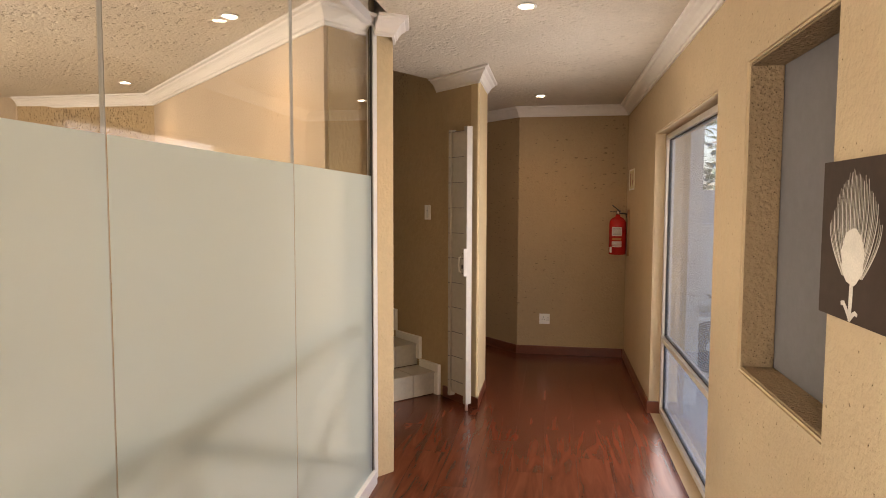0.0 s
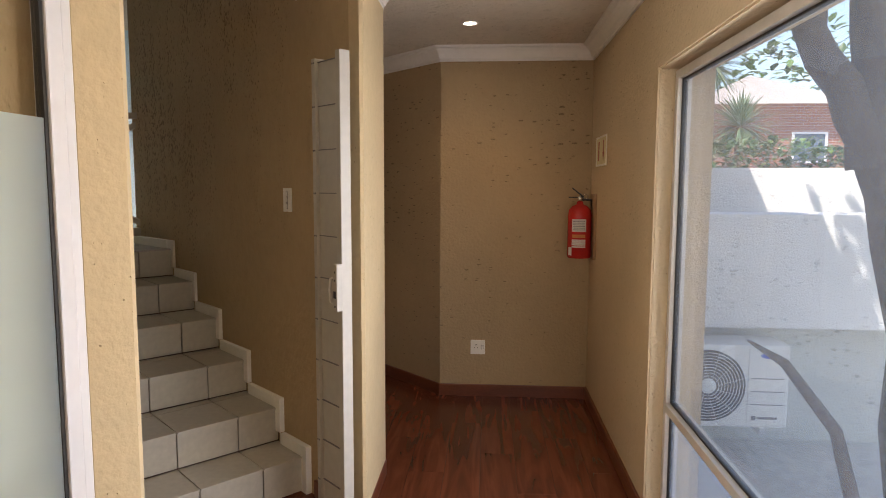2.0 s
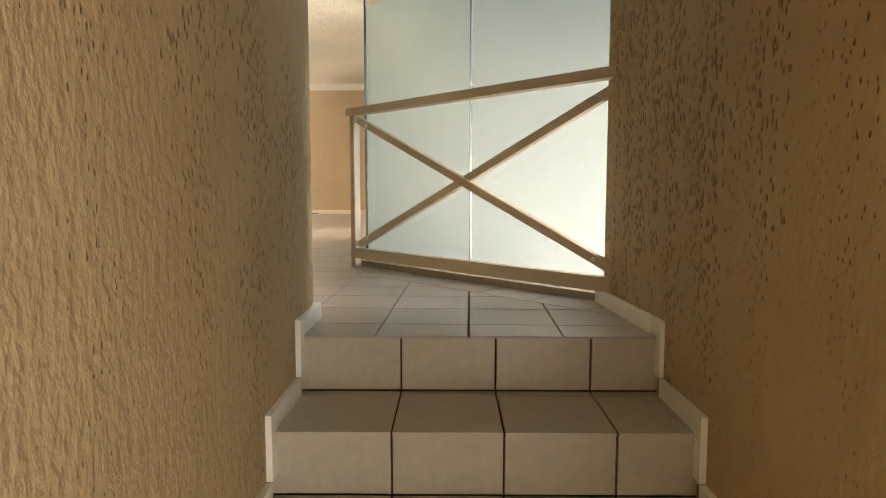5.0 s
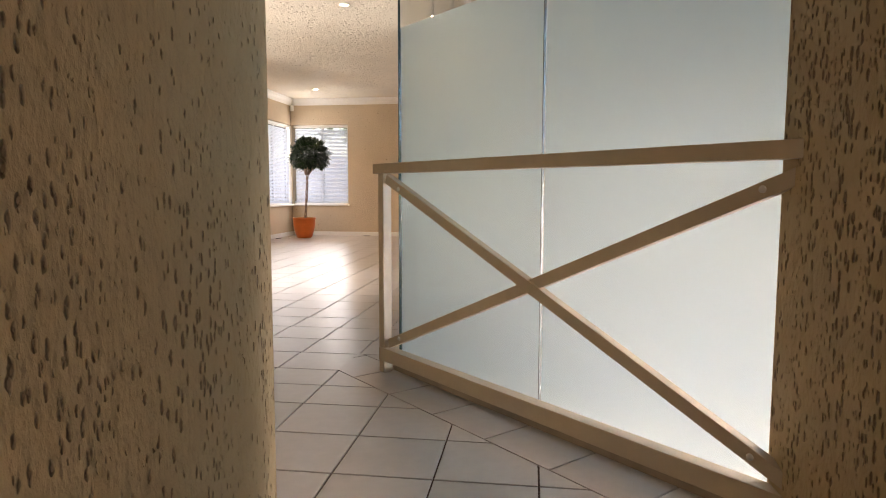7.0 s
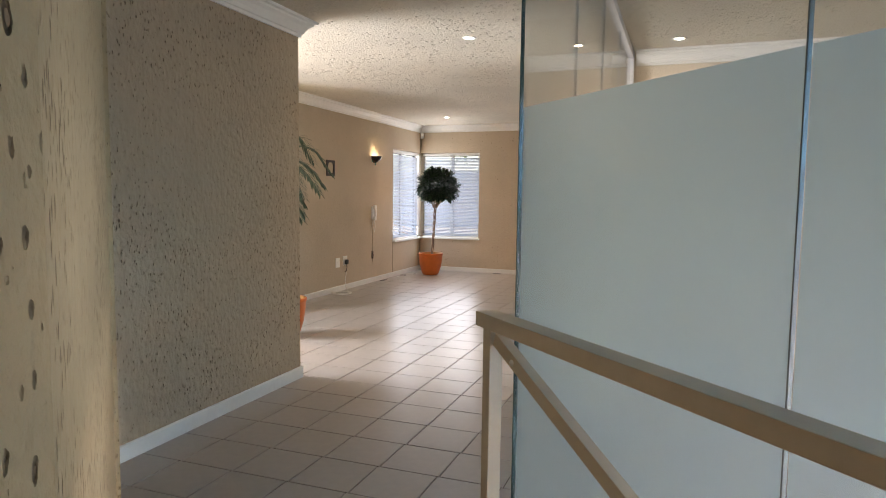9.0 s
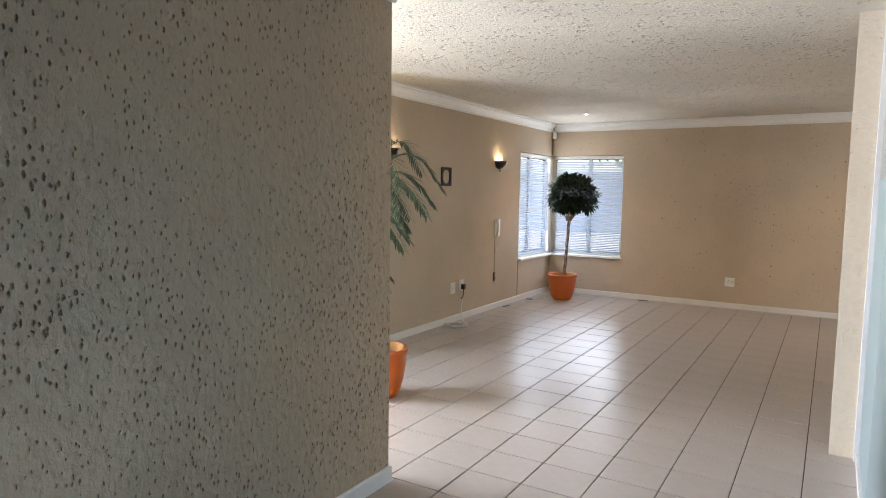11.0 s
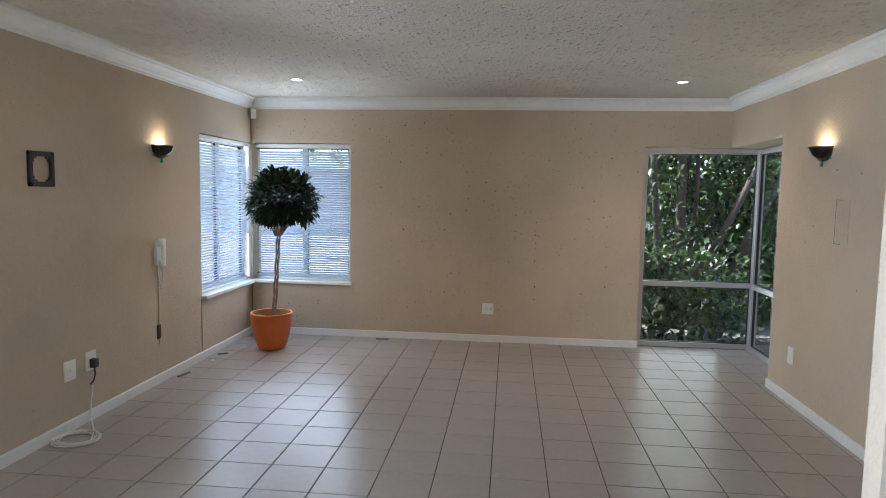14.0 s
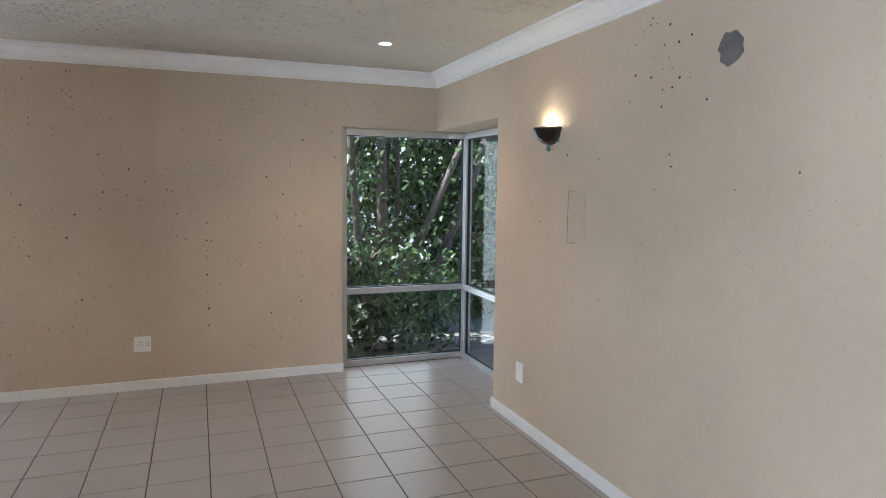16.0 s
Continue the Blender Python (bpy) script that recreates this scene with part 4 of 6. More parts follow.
def gate():
    """Folded white security gate: two channels, slats and bars pressed together between them."""
    m = Matrix.Translation((3.325, 3.78, 0.0)) @ Matrix.Rotation(radians(90), 4, "Z")
    root = empty("security_gate", m, "white steel security gate folded against the stair wall", "gate")
    part("front_channel", B(0.0, 0.0, 0.05, 0.036, 0.05, 2.08, bevel=0.004), M_GATE, root)
    part("rear_channel", B(0.200, 0.0, 0.07, 0.228, 0.05, 2.07, bevel=0.003), M_GATE, root)
    part("folded_panel", B(0.038, 0.012, 0.10, 0.198, 0.034, 2.05), M_GATE, root)
    for i in range(11):
        z = 2.05 - i * 0.186
        part("slat_edge", B(0.042, 0.034, z, 0.196, 0.039, z + 0.004), M_GREY, root, "dark folded slat edge")
        for k in range(2):
            part("rivet", lathe(bmesh.new(), [(0.0, 0.003), (0.004, 0.0015), (0.0045, 0.0)], 8, Matrix.Translation((0.207 + 0.012 * k, 0.0505, z)) @ Matrix.Rotation(radians(-90), 4, "X")), M_GREY, root)
    lock = part("lock_case", B(-0.004, 0.048, 1.00, 0.03, 0.078, 1.20, bevel=0.004), M_GATE, root)
    part("lock_slot", B(0.004, 0.0775, 1.055, 0.022, 0.0795, 1.085, bevel=0.0005), M_BLACK, lock)
    for z in (1.02, 1.13, 1.165):
        part("lock_screw", lathe(bmesh.new(), [(0.0, 0.001), (0.005, 0.0), (0.005, -0.002)], 8, Matrix.Translation((0.012, 0.079, z)) @ Matrix.Rotation(radians(-90), 4, "X")), M_BLACK, lock)
    part("pull_handle", tube(bmesh.new(), [(0.05, 0.05, 1.02), (0.075, 0.06, 1.03), (0.08, 0.062, 1.08), (0.075, 0.06, 1.13), (0.05, 0.05, 1.14)], 0.006, 8), M_STEELW, root, smooth=True)
    part("foot_bolt", tube(bmesh.new(), [(0.018, 0.03, 0.0), (0.018, 0.03, 0.08)], 0.011, 10), M_ALU, root, "steel foot bolt", smooth=True)


gate()

# ---- fire extinguisher, board, sign ----
M_RED = material("red_enamel", (0.50, 0.02, 0.018), 0.25, spread=0.08)
M_PAPER = material("label_paper", (0.72, 0.68, 0.64), 0.6, spread=0.08)
M_BOARD = material("varnished_pine", (0.34, 0.19, 0.085), 0.4, spread=0.15, scale=10, stretch=(6, 6, 1))
WALL_R = Matrix.Rotation(radians(225), 4, "Z")          # x against u, y into the wall
thing("backing_board", B(-0.085, -0.018, -0.22, 0.085, 0.0, 0.22, bevel=0.003), M_BOARD, "varnished wooden backing board on the wall", "board").matrix_basis = Matrix.Translation((*uv(6.77, V_WIN), 1.255)) @ WALL_R


def extinguisher():
    root = empty("fire_extinguisher", Matrix.Translation((*uv(6.755, 0.868), 1.045)) @ Matrix.Rotation(radians(-150), 4, "Z"), "red fire extinguisher with paper labels hung on a board", "fire extinguisher")
    body = part("cylinder", lathe(bmesh.new(), [(0.0, 0.0), (0.072, 0.0), (0.079, 0.008), (0.079, 0.29), (0.072, 0.325), (0.05, 0.35), (0.024, 0.362), (0.02, 0.38), (0.0, 0.38)], 36), M_RED, root, smooth=True)

    def wrap(a0, a1, z0, z1, mat, name, r=0.0803):
        bm = bmesh.new()
        k = [[bm.verts.new((r * math.cos(radians(a0 + (a1 - a0) * i / 8)), r * math.sin(radians(a0 + (a1 - a0) * i / 8)), z)) for i in range(9)] for z in (z0, z1)]
        for i in range(8):
            bm.faces.new((k[0][i], k[0][i + 1], k[1][i + 1], k[1][i]))
        part(name, bm, mat, body)
    wrap(-30, 40, 0.18, 0.265, M_PAPER, "service_label")
    wrap(-28, 36, 0.14, 0.162, material("orange_label", (0.55, 0.20, 0.05), 0.6), "orange_label")
    for z in (0.075, 0.089, 0.10, 0.11, 0.12):
        wrap(-30, 38, z, z + 0.009, M_PAPER, "label_line")
    wrap(-52, -30, 0.02, 0.075, M_PAPER, "dated_label")
    for i in range(6):
        wrap(-24, 34, 0.193 + i * 0.011, 0.196 + i * 0.011, M_GREY, "print_line", 0.0806)
    part("valve", lathe(bmesh.new(), [(0.0, 0.375), (0.016, 0.378), (0.018, 0.40), (0.012, 0.42), (0.0, 0.42)], 14), M_CHROME, root, smooth=True)
    bm = box(bmesh.new(), -0.012, -0.07, 0.0, 0.012, 0.03, 0.008, bevel=0.002, m=Matrix.Translation((0, 0, 0.425)) @ Matrix.Rotation(radians(-38), 4, "X"))
    part("lever", bm, M_BLACK, root)
    part("carry_handle", B(-0.011, -0.075, 0.405, 0.011, 0.02, 0.412, bevel=0.002), M_BLACK, root)
    ring = bmesh.new()
    tube(ring, [(0.0, 0.035 + 0.016 * math.cos(a / 12 * 6.2832), 0.415 + 0.016 * math.sin(a / 12 * 6.2832)) for a in range(13)], 0.002, 6)
    part("safety_ring", ring, M_CHROME, root, smooth=True)
    part("hose", tube(bmesh.new(), [(0.0, 0.02, 0.395), (-0.04, 0.07, 0.39), (-0.07, 0.075, 0.33), (-0.078, 0.055, 0.2), (-0.07, 0.05, 0.08)], 0.009, 8), M_BLACK, root, smooth=True)


extinguisher()
M_SIGN = material("glow_sign_cream", (0.72, 0.66, 0.40), 0.5, spread=0.05)
M_SIGNRED = material("faded_red_print", (0.42, 0.10, 0.05), 0.6, spread=0.1)
sign = empty("safety_sign", Matrix.Translation((*uv(6.55, V_WIN), 1.752)) @ WALL_R, "cream fire sign with a faded arrow and extinguisher symbol", "sign")
part("sheet", B(-0.185, -0.004, -0.095, 0.185, 0.0, 0.095, bevel=0.001), M_SIGN, sign)
bm = frame_rect(bmesh.new(), -0.185, 0.185, -0.095, 0.095, 0.012, -0.006, -0.0042)
part("border", bm, M_PLASTIC, sign)
for x0, x1 in ((-0.16, -0.01), (0.01, 0.16)):
    part("panel", B(x0, -0.0055, -0.078, x1, -0.0042, 0.078), M_SIGN, sign)
bm = B(0.075, -0.0068, -0.01, 0.095, -0.0056, 0.065)
k = [bm.verts.new(q) for q in ((0.05, -0.0066, -0.01), (0.12, -0.0066, -0.01), (0.085, -0.0066, -0.065))]
bm.faces.new(k)
part("arrow", bm, M_SIGNRED, sign)
bm = B(-0.105, -0.0068, -0.06, -0.065, -0.0056, 0.035, bevel=0.0005)
box(bm, -0.10, -0.0068, 0.037, -0.06, -0.0056, 0.06)
part("extinguisher_symbol", bm, M_SIGNRED, sign)


# ---- canvas with a drawn protea ----
def canvas_picture():
    w, h = 0.37, 0.385
    root = empty("canvas_picture", Matrix.Translation((*uv(2.030, V_WIN), 1.4375)) @ Matrix.Rotation(radians(45), 4, "Z"), "dark brown canvas with a white drawn protea flower", "picture")
    part("canvas", B(-w / 2, 0.0, -h / 2, w / 2, 0.022, h / 2, bevel=0.002), material("dark_brown_canvas", (0.055, 0.035, 0.024), 0.8, spread=0.15, bump=0.0003, bump_scale=300), root)
    M_INK = material("chalk_white", (0.74, 0.70, 0.62), 0.9, spread=0.12, scale=60)
    M_THIN = material("rubbed_chalk", (0.46, 0.42, 0.34), 0.9, spread=0.25, scale=50)
    y = 0.0235

    def stroke(pts, wd):
        bm = bmesh.new()
        prev = None
        for i, (a, b) in enumerate(pts):
            p, q = pts[max(0, i - 1)], pts[min(len(pts) - 1, i + 1)]
            d = Vector((q[0] - p[0], q[1] - p[1])).normalized()
            k = wd * (0.5 + 0.5 * math.sin(math.pi * (i + 0.6) / len(pts)))
            two = (bm.verts.new((a - d.y * k, y, b + d.x * k)), bm.verts.new((a + d.y * k, y, b - d.x * k)))
            if prev:
                bm.faces.new((prev[0], prev[1], two[1], two[0]))
            prev = two
        return bm
    for i in range(37):
        s = -1 + 2 * i / 36
        tip = 0.163 - 0.125 * abs(s) ** 2.2 + random.uniform(-0.014, 0.008)
        pts = []
        for j in range(9):
            t = j / 8
            x = 1.28 * s * (0.040 + 0.062 * math.sin(t * math.pi * (0.50 + 0.28 * (1 - abs(s)))))
            pts.append((x, -0.085 + (tip + 0.085) * t))
        part("petal", stroke(pts, 0.0016 + 0.0009 * random.random()), M_INK if i % 3 == 0 else M_THIN, root)
    bm = bmesh.new()
    ring = [bm.verts.new((0.058 * math.cos(a) * (1 + 0.05 * math.sin(9 * a)), y + 0.0008, -0.037 + 0.067 * math.sin(a) * (1 + 0.03 * math.cos(7 * a)))) for a in [i * 6.2832 / 28 for i in range(28)]]
    bm.faces.new(ring)
    part("flower_head", bm, M_INK, root)
    part("stem", stroke([(0.0, -0.09), (0.001, -0.12), (0.002, -0.15), (0.004, -0.19)], 0.010), M_INK, root)
    part("leaf", stroke([(0.004, -0.185), (0.02, -0.165), (0.036, -0.15), (0.052, -0.152)], 0.007), M_INK, root)
    part("leaf", stroke([(0.0, -0.185), (-0.012, -0.172), (-0.024, -0.166), (-0.036, -0.17)], 0.006), M_INK, root)


canvas_picture()

# ---- fittings of the main room ----
fr = empty("square_frame", Matrix.Translation((XL, 13.19, 2.71)) @ Matrix.Rotation(radians(-90), 4, "Z"), "small dark carved square frame, empty, on the wall", "frame")
M_DARKWOOD = material("dark_carved_wood", (0.035, 0.022, 0.018), 0.5, spread=0.2)
for a in range(4):
    bm = box(bmesh.new(), -0.10, 0.0, 0.072, 0.10, 0.018, 0.10, bevel=0.003)
    for s in (-0.055, 0.055):
        box(bm, s - 0.016, 0.002, 0.060, s + 0.016, 0.016, 0.074, bevel=0.003)
    part("rail", bm, M_DARKWOOD, fr, m=Matrix.Rotation(radians(90 * a), 4, "Y"))

ph = empty("intercom_phone", Matrix.Translation((XL, 14.40, 2.12)) @ Matrix.Rotation(radians(-90), 4, "Z"), "white intercom phone hung on the tan wall", "intercom")
part("cradle", B(-0.04, 0, -0.10, 0.04, 0.022, 0.09, bevel=0.006), M_WHITE, ph)
bm = B(-0.026, 0.022, 0.04, 0.026, 0.062, 0.105, bevel=0.012)
box(bm, -0.024, 0.022, -0.115, 0.024, 0.06, -0.05, bevel=0.012)
box(bm, -0.020, 0.038, -0.06, 0.020, 0.066, 0.05, bevel=0.009)
part("receiver", bm, M_WHITE, ph, smooth=True)
part("cord", tube(bmesh.new(), [(0.0, 0.03, -0.11), (-0.012, 0.04, -0.2), (0.012, 0.04, -0.29), (0.02, 0.02, -0.2), (0.01, 0.012, -0.09)], 0.004, 6), M_WHITE, ph, smooth=True)
thing("surface_conduit", B(-0.006, 0, -0.72, 0.006, 0.006, -0.10, bevel=0.002), material("painted_trunking", (0.50, 0.40, 0.27), 0.6), "narrow painted cable trunking down the wall", "trunking").matrix_basis = Matrix.Translation((XL, 14.405, 2.12)) @ Matrix.Rotation(radians(-90), 4, "Z")
thing("surface_cable", B(XL, 15.098, H + 0.07, XL + 0.005, 15.104, A_Z0 - 0.03, bevel=0.001), material("painted_cable", (0.30, 0.23, 0.15), 0.6), "thin painted cable running down from the window sill", "cable")
jb = empty("junction_box", Matrix.Translation((XL, 14.40, 1.50)) @ Matrix.Rotation(radians(-90), 4, "Z"), "open dark junction box sunk in the wall", "junction box")
part("case", B(-0.025, 0, -0.055, 0.025, 0.006, 0.055), material("dark_brown_box", (0.05, 0.028, 0.018), 0.7), jb)
part("bare_wire", tube(bmesh.new(), [(-0.01, 0.008, 0.03), (0.0, 0.018, 0.0), (-0.012, 0.010, -0.03)], 0.003, 6), M_WOOD_DARK, jb)

pir = empty("alarm_detector", Matrix.Translation((XL + 0.03, YF - 0.03, 3.385)) @ Matrix.Rotation(radians(225), 4, "Z"), "small cream alarm detector in the room corner", "alarm sensor")
part("case", B(-0.03, -0.01, -0.05, 0.03, 0.035, 0.05, bevel=0.008), M_PLASTIC, pir)
part("lens", B(-0.022, 0.033, -0.03, 0.022, 0.039, 0.012, bevel=0.003), M_WHITE, pir)

# patched rectangle, cement patch and screw holes on the right wall
M_PATCH = plaster("patched_plaster", (0.56, 0.456, 0.332), (0.30, 0.22, 0.14), 0.22, 0.002, (1, 1, 1), pit_scale=34, grain=0.004)
pt = empty("access_patch", Matrix.Translation((XR, 14.065, 2.47)) @ Matrix.Rotation(radians(90), 4, "Z"), "plastered-over access panel outlined by cracks", "patch")
part("board", B(-0.082, 0.0, -0.14, 0.082, 0.0025, 0.14), M_PATCH, pt)
for x0, z0, x1, z1 in ((0.082, -0.142, 0.0845, 0.142), (0.005, 0.140, 0.082, 0.1425), (0.010, -0.1425, 0.082, -0.140)):
    part("crack", B(x0, 0.0, z0, x1, 0.0034, z1), M_BLACK, pt)
hole = bmesh.new()
ring = []
for i in range(18):
    a = 6.2832 * i / 18
    r = 0.066 + random.uniform(-0.012, 0.010)
    ring.append((r * math.cos(a) * 0.95, r * math.sin(a) * 1.05))
lo = [hole.verts.new((x, 0.0, z)) for x, z in ring]
hi = [hole.verts.new((x * 0.86, 0.009, z * 0.86)) for x, z in ring]
c0 = hole.verts.new((0.004, 0.006, 0.0))
for i in range(18):
    j = (i + 1) % 18
    hole.faces.new((lo[i], lo[j], hi[j], hi[i]))
    hole.faces.new((hi[i], hi[j], c0))
thing("cement_patch", hole, material("grey_cement", (0.17, 0.16, 0.15), 0.95, spread=0.25, scale=30, bump=0.004, bump_scale=50), "rough grey cement patch in the tan wall", "patch").matrix_basis = Matrix.Translation((XR, 13.045, 3.165)) @ Matrix.Rotation(radians(90), 4, "Z")

bm = bmesh.new()
for n, (y0, z0, y1, z1) in ((15, (13.2, 3.12, 13.62, 3.38)), (6, (13.15, 2.98, 13.45, 3.10)), (7, (12.7, 2.6, 13.9, 3.2)), (6, (13.0, 2.0, 14.6, 2.9))):
    for i in range(n):
        y, z, r = random.uniform(y0, y1), random.uniform(z0, z1), random.uniform(0.0025, 0.0075)
        lathe(bm, [(0.0, 0.0016), (r * 0.7, 0.0012), (r, 0.0)], 7, Matrix.Translation((XR, y, z)) @ Matrix.Rotation(radians(-90), 4, "Y"))
tagged(thing("chips", bm, M_BLACK, "dark chips and old screw holes in the wall", "chips", kind="stuff"))
bm = bmesh.new()
for x, z0, n in ((1.255, 1.55, 7), (1.95, 1.7, 4)):
    for i in range(n):
        r = random.uniform(0.004, 0.009)
        lathe(bm, [(0.0, 0.0016), (r * 0.7, 0.0012), (r, 0.0)], 7, Matrix.Translation((x + random.uniform(-0.006, 0.006), YF, z0 + i * (0.13 if n == 7 else 0.2))) @ Matrix.Rotation(radians(90), 4, "X"))
for i in range(34):
    r = random.uniform(0.003, 0.008)
    lathe(bm, [(0.0, 0.0016), (r * 0.7, 0.0012), (r, 0.0)], 7, Matrix.Translation((random.uniform(-0.5, 2.25), YF, random.uniform(1.5, 3.3))) @ Matrix.Rotation(radians(90), 4, "X"))
tagged(thing("chips", bm, material("chip_brown", (0.10, 0.065, 0.04), 0.9), "row of old brown fixing holes in the far wall", "chips", kind="stuff"))

# cable coil and debris by the skirting
bm = bmesh.new()
pts = []
for i in range(90):
    a = i / 90 * 6.2832 * 5
    r = 0.11 + 0.018 * math.sin(a * 1.3) + 0.008 * math.sin(a * 3.1)
    pts.append((r * 1.05 * math.cos(a), r * math.sin(a), 0.006 + 0.018 * i / 90 + 0.004 * math.sin(a * 2)))
pts += [(0.05, 0.10, 0.02), (-0.05, 0.22, 0.05), (-0.10, 0.29, 0.12), (-0.09, 0.305, 0.24)]
tube(bm, pts, 0.0045, 6)
thing("cable_coil", bm, M_WHITE, "loose coil of white cable on the floor tiles", "cable", smooth=True).location = (XL + 0.135, 13.23, H)
for x, y, l, a in ((-1.60, 15.30, 0.09, 0.5), (-1.62, 14.62, 0.14, 1.4), (-1.50, 15.55, 0.05, 0.2), (-0.28, 16.13, 0.13, 0.05), (-1.58, 15.05, 0.05, 2.0)):
    thing("plaster_scrap", B(-l / 2, -0.012, 0.0, l / 2, 0.012, 0.012, bevel=0.004), M_GREY if l > 0.06 else M_WHITE, "small scrap of debris lying by the skirting", "debris", "floor debris").matrix_basis = Matrix.Translation((x, y, H)) @ Matrix.Rotation(a, 4, "Z")

# hose reel in the recess
reel = empty("fire_hose_reel", Matrix.Translation((0.232, 7.58, 2.35)) @ Matrix.Diagonal((0.72, 1, 0.72, 1)), "red fire hose reel on the recess wall", "hose reel")
for y0 in (0.10, 0.235):
    part("disc", lathe(bmesh.new(), [(0.0, 0.0), (0.05, 0.0), (0.06, 0.006), (0.20, 0.006), (0.235, 0.014), (0.24, 0.008), (0.236, 0.0), (0.06, -0.002)], 40, Matrix.Translation((0, y0, 0)) @ Matrix.Rotation(radians(-90), 4, "X")), M_RED, reel, smooth=True)
part("hose", lathe(bmesh.new(), [(0.09, 0.0), (0.19, 0.01), (0.20, 0.03), (0.19, 0.05), (0.20, 0.08), (0.19, 0.11), (0.09, 0.118)], 32, Matrix.Translation((0, 0.109, 0)) @ Matrix.Rotation(radians(-90), 4, "X")), M_BLACK, reel, "coiled black hose", smooth=True)
part("axle", lathe(bmesh.new(), [(0.022, 0.0), (0.022, 0.25), (0.0, 0.252)], 14, Matrix.Rotation(radians(-90), 4, "X")), M_CHROME, reel, smooth=True)
part("bracket", B(-0.06, 0.0, -0.08, 0.06, 0.012, 0.08, bevel=0.003), M_RED, reel)


# ---- plants ----
M_POT = material("orange_glazed_plastic", (0.62, 0.135, 0.018), 0.38, spread=0.06, scale=4, bump=0.0004)
M_POTIN = material("ochre_pot_lining", (0.45, 0.20, 0.04), 0.6, spread=0.1)
M_SOIL = material("grey_soil", (0.14, 0.125, 0.11), 0.95, spread=0.3, scale=25, bump=0.006, bump_scale=35)
M_BARK = material("pale_trunk", (0.30, 0.20, 0.135), 0.85, spread=0.25, scale=14, bump=0.004, bump_scale=30, stretch=(1, 1, 4))
M_BARKD = material("dark_trunk", (0.10, 0.072, 0.05), 0.9, spread=0.3, scale=14, bump=0.006, bump_scale=26, stretch=(1, 1, 0.5))


M_FICUS = leafy("ficus_leaf", (0.032, 0.068, 0.024), (0.006, 0.016, 0.007), 0.42, 0.06, 0.35)
M_PALM = leafy("palm_leaflet", (0.12, 0.16, 0.09), (0.030, 0.058, 0.036), 0.42, 0.2)
M_TREE = leafy("garden_leaf", (0.13, 0.22, 0.05), (0.025, 0.06, 0.02), 0.35)
M_GLOSSY = leafy("dark_glossy_leaf", (0.17, 0.25, 0.085), (0.02, 0.045, 0.018), 0.3, 0.42)
M_BARKG = material("grey_trunk", (0.15, 0.122, 0.10), 0.9, spread=0.25, scale=12, bump=0.006, bump_scale=26, stretch=(1, 1, 0.5))
M_YUCCA = leafy("yucca_blade", (0.20, 0.28, 0.14), (0.08, 0.13, 0.06), 0.45)


def leaf_mesh(verts, faces, base, d, up, length, width, fold=0.25, droop=0.2):
    """Pointed leaf of six faces, folded along its rib."""
    d = d.normalized()
    s = d.cross(up)
    if s.length < 1e-3:
        s = d.cross(Vector((1, 0.2, 0)))
    s.normalize()
    n = s.cross(d)
    k = len(verts)
    for t, w in ((0.0, 0.10), (0.35, 1.0), (0.7, 0.75), (1.0, 0.0)):
        c = base + d * (length * t) - Vector((0, 0, droop * length * t * t))
        if w == 0:
            verts.append(c)
        else:
            verts += [c + s * (width * w) + n * (fold * width * w), c, c - s * (width * w) + n * (fold * width * w)]
    for a in (0, 3):
        faces += [(k + a, k + a + 1, k + a + 4, k + a + 3), (k + a + 1, k + a + 2, k + a + 5, k + a + 4)]
    faces += [(k + 6, k + 7, k + 9), (k + 7, k + 8, k + 9)]


def from_lists(name, verts, faces, mat):
    me = bpy.data.meshes.new(name)
    me.from_pydata([tuple(v) for v in verts], [], faces)
    me.materials.append(mat)
    return me


def pot(root, s=1.0):
    p = part("pot", lathe(bmesh.new(), [(0.0, 0.0), (0.125 * s, 0.0), (0.140 * s, 0.006), (0.165 * s, 0.06 * s), (0.195 * s, 0.16 * s), (0.213 * s, 0.28 * s), (0.219 * s, 0.365 * s), (0.226 * s, 0.370 * s),
             (0.228 * s, 0.398 * s), (0.222 * s, 0.404 * s), (0.206 * s, 0.402 * s)], 48), M_POT, root, "orange glazed round pot", smooth=True)
    part("lining", lathe(bmesh.new(), [(0.2065 * s, 0.402 * s), (0.202 * s, 0.30 * s), (0.19 * s, 0.25 * s)], 40), M_POTIN, p, "ochre inside wall", smooth=True)
    part("soil", lathe(bmesh.new(), [(0.20 * s, 0.325 * s), (0.12 * s, 0.332 * s), (0.0, 0.328 * s)], 32), M_SOIL, p, smooth=True)


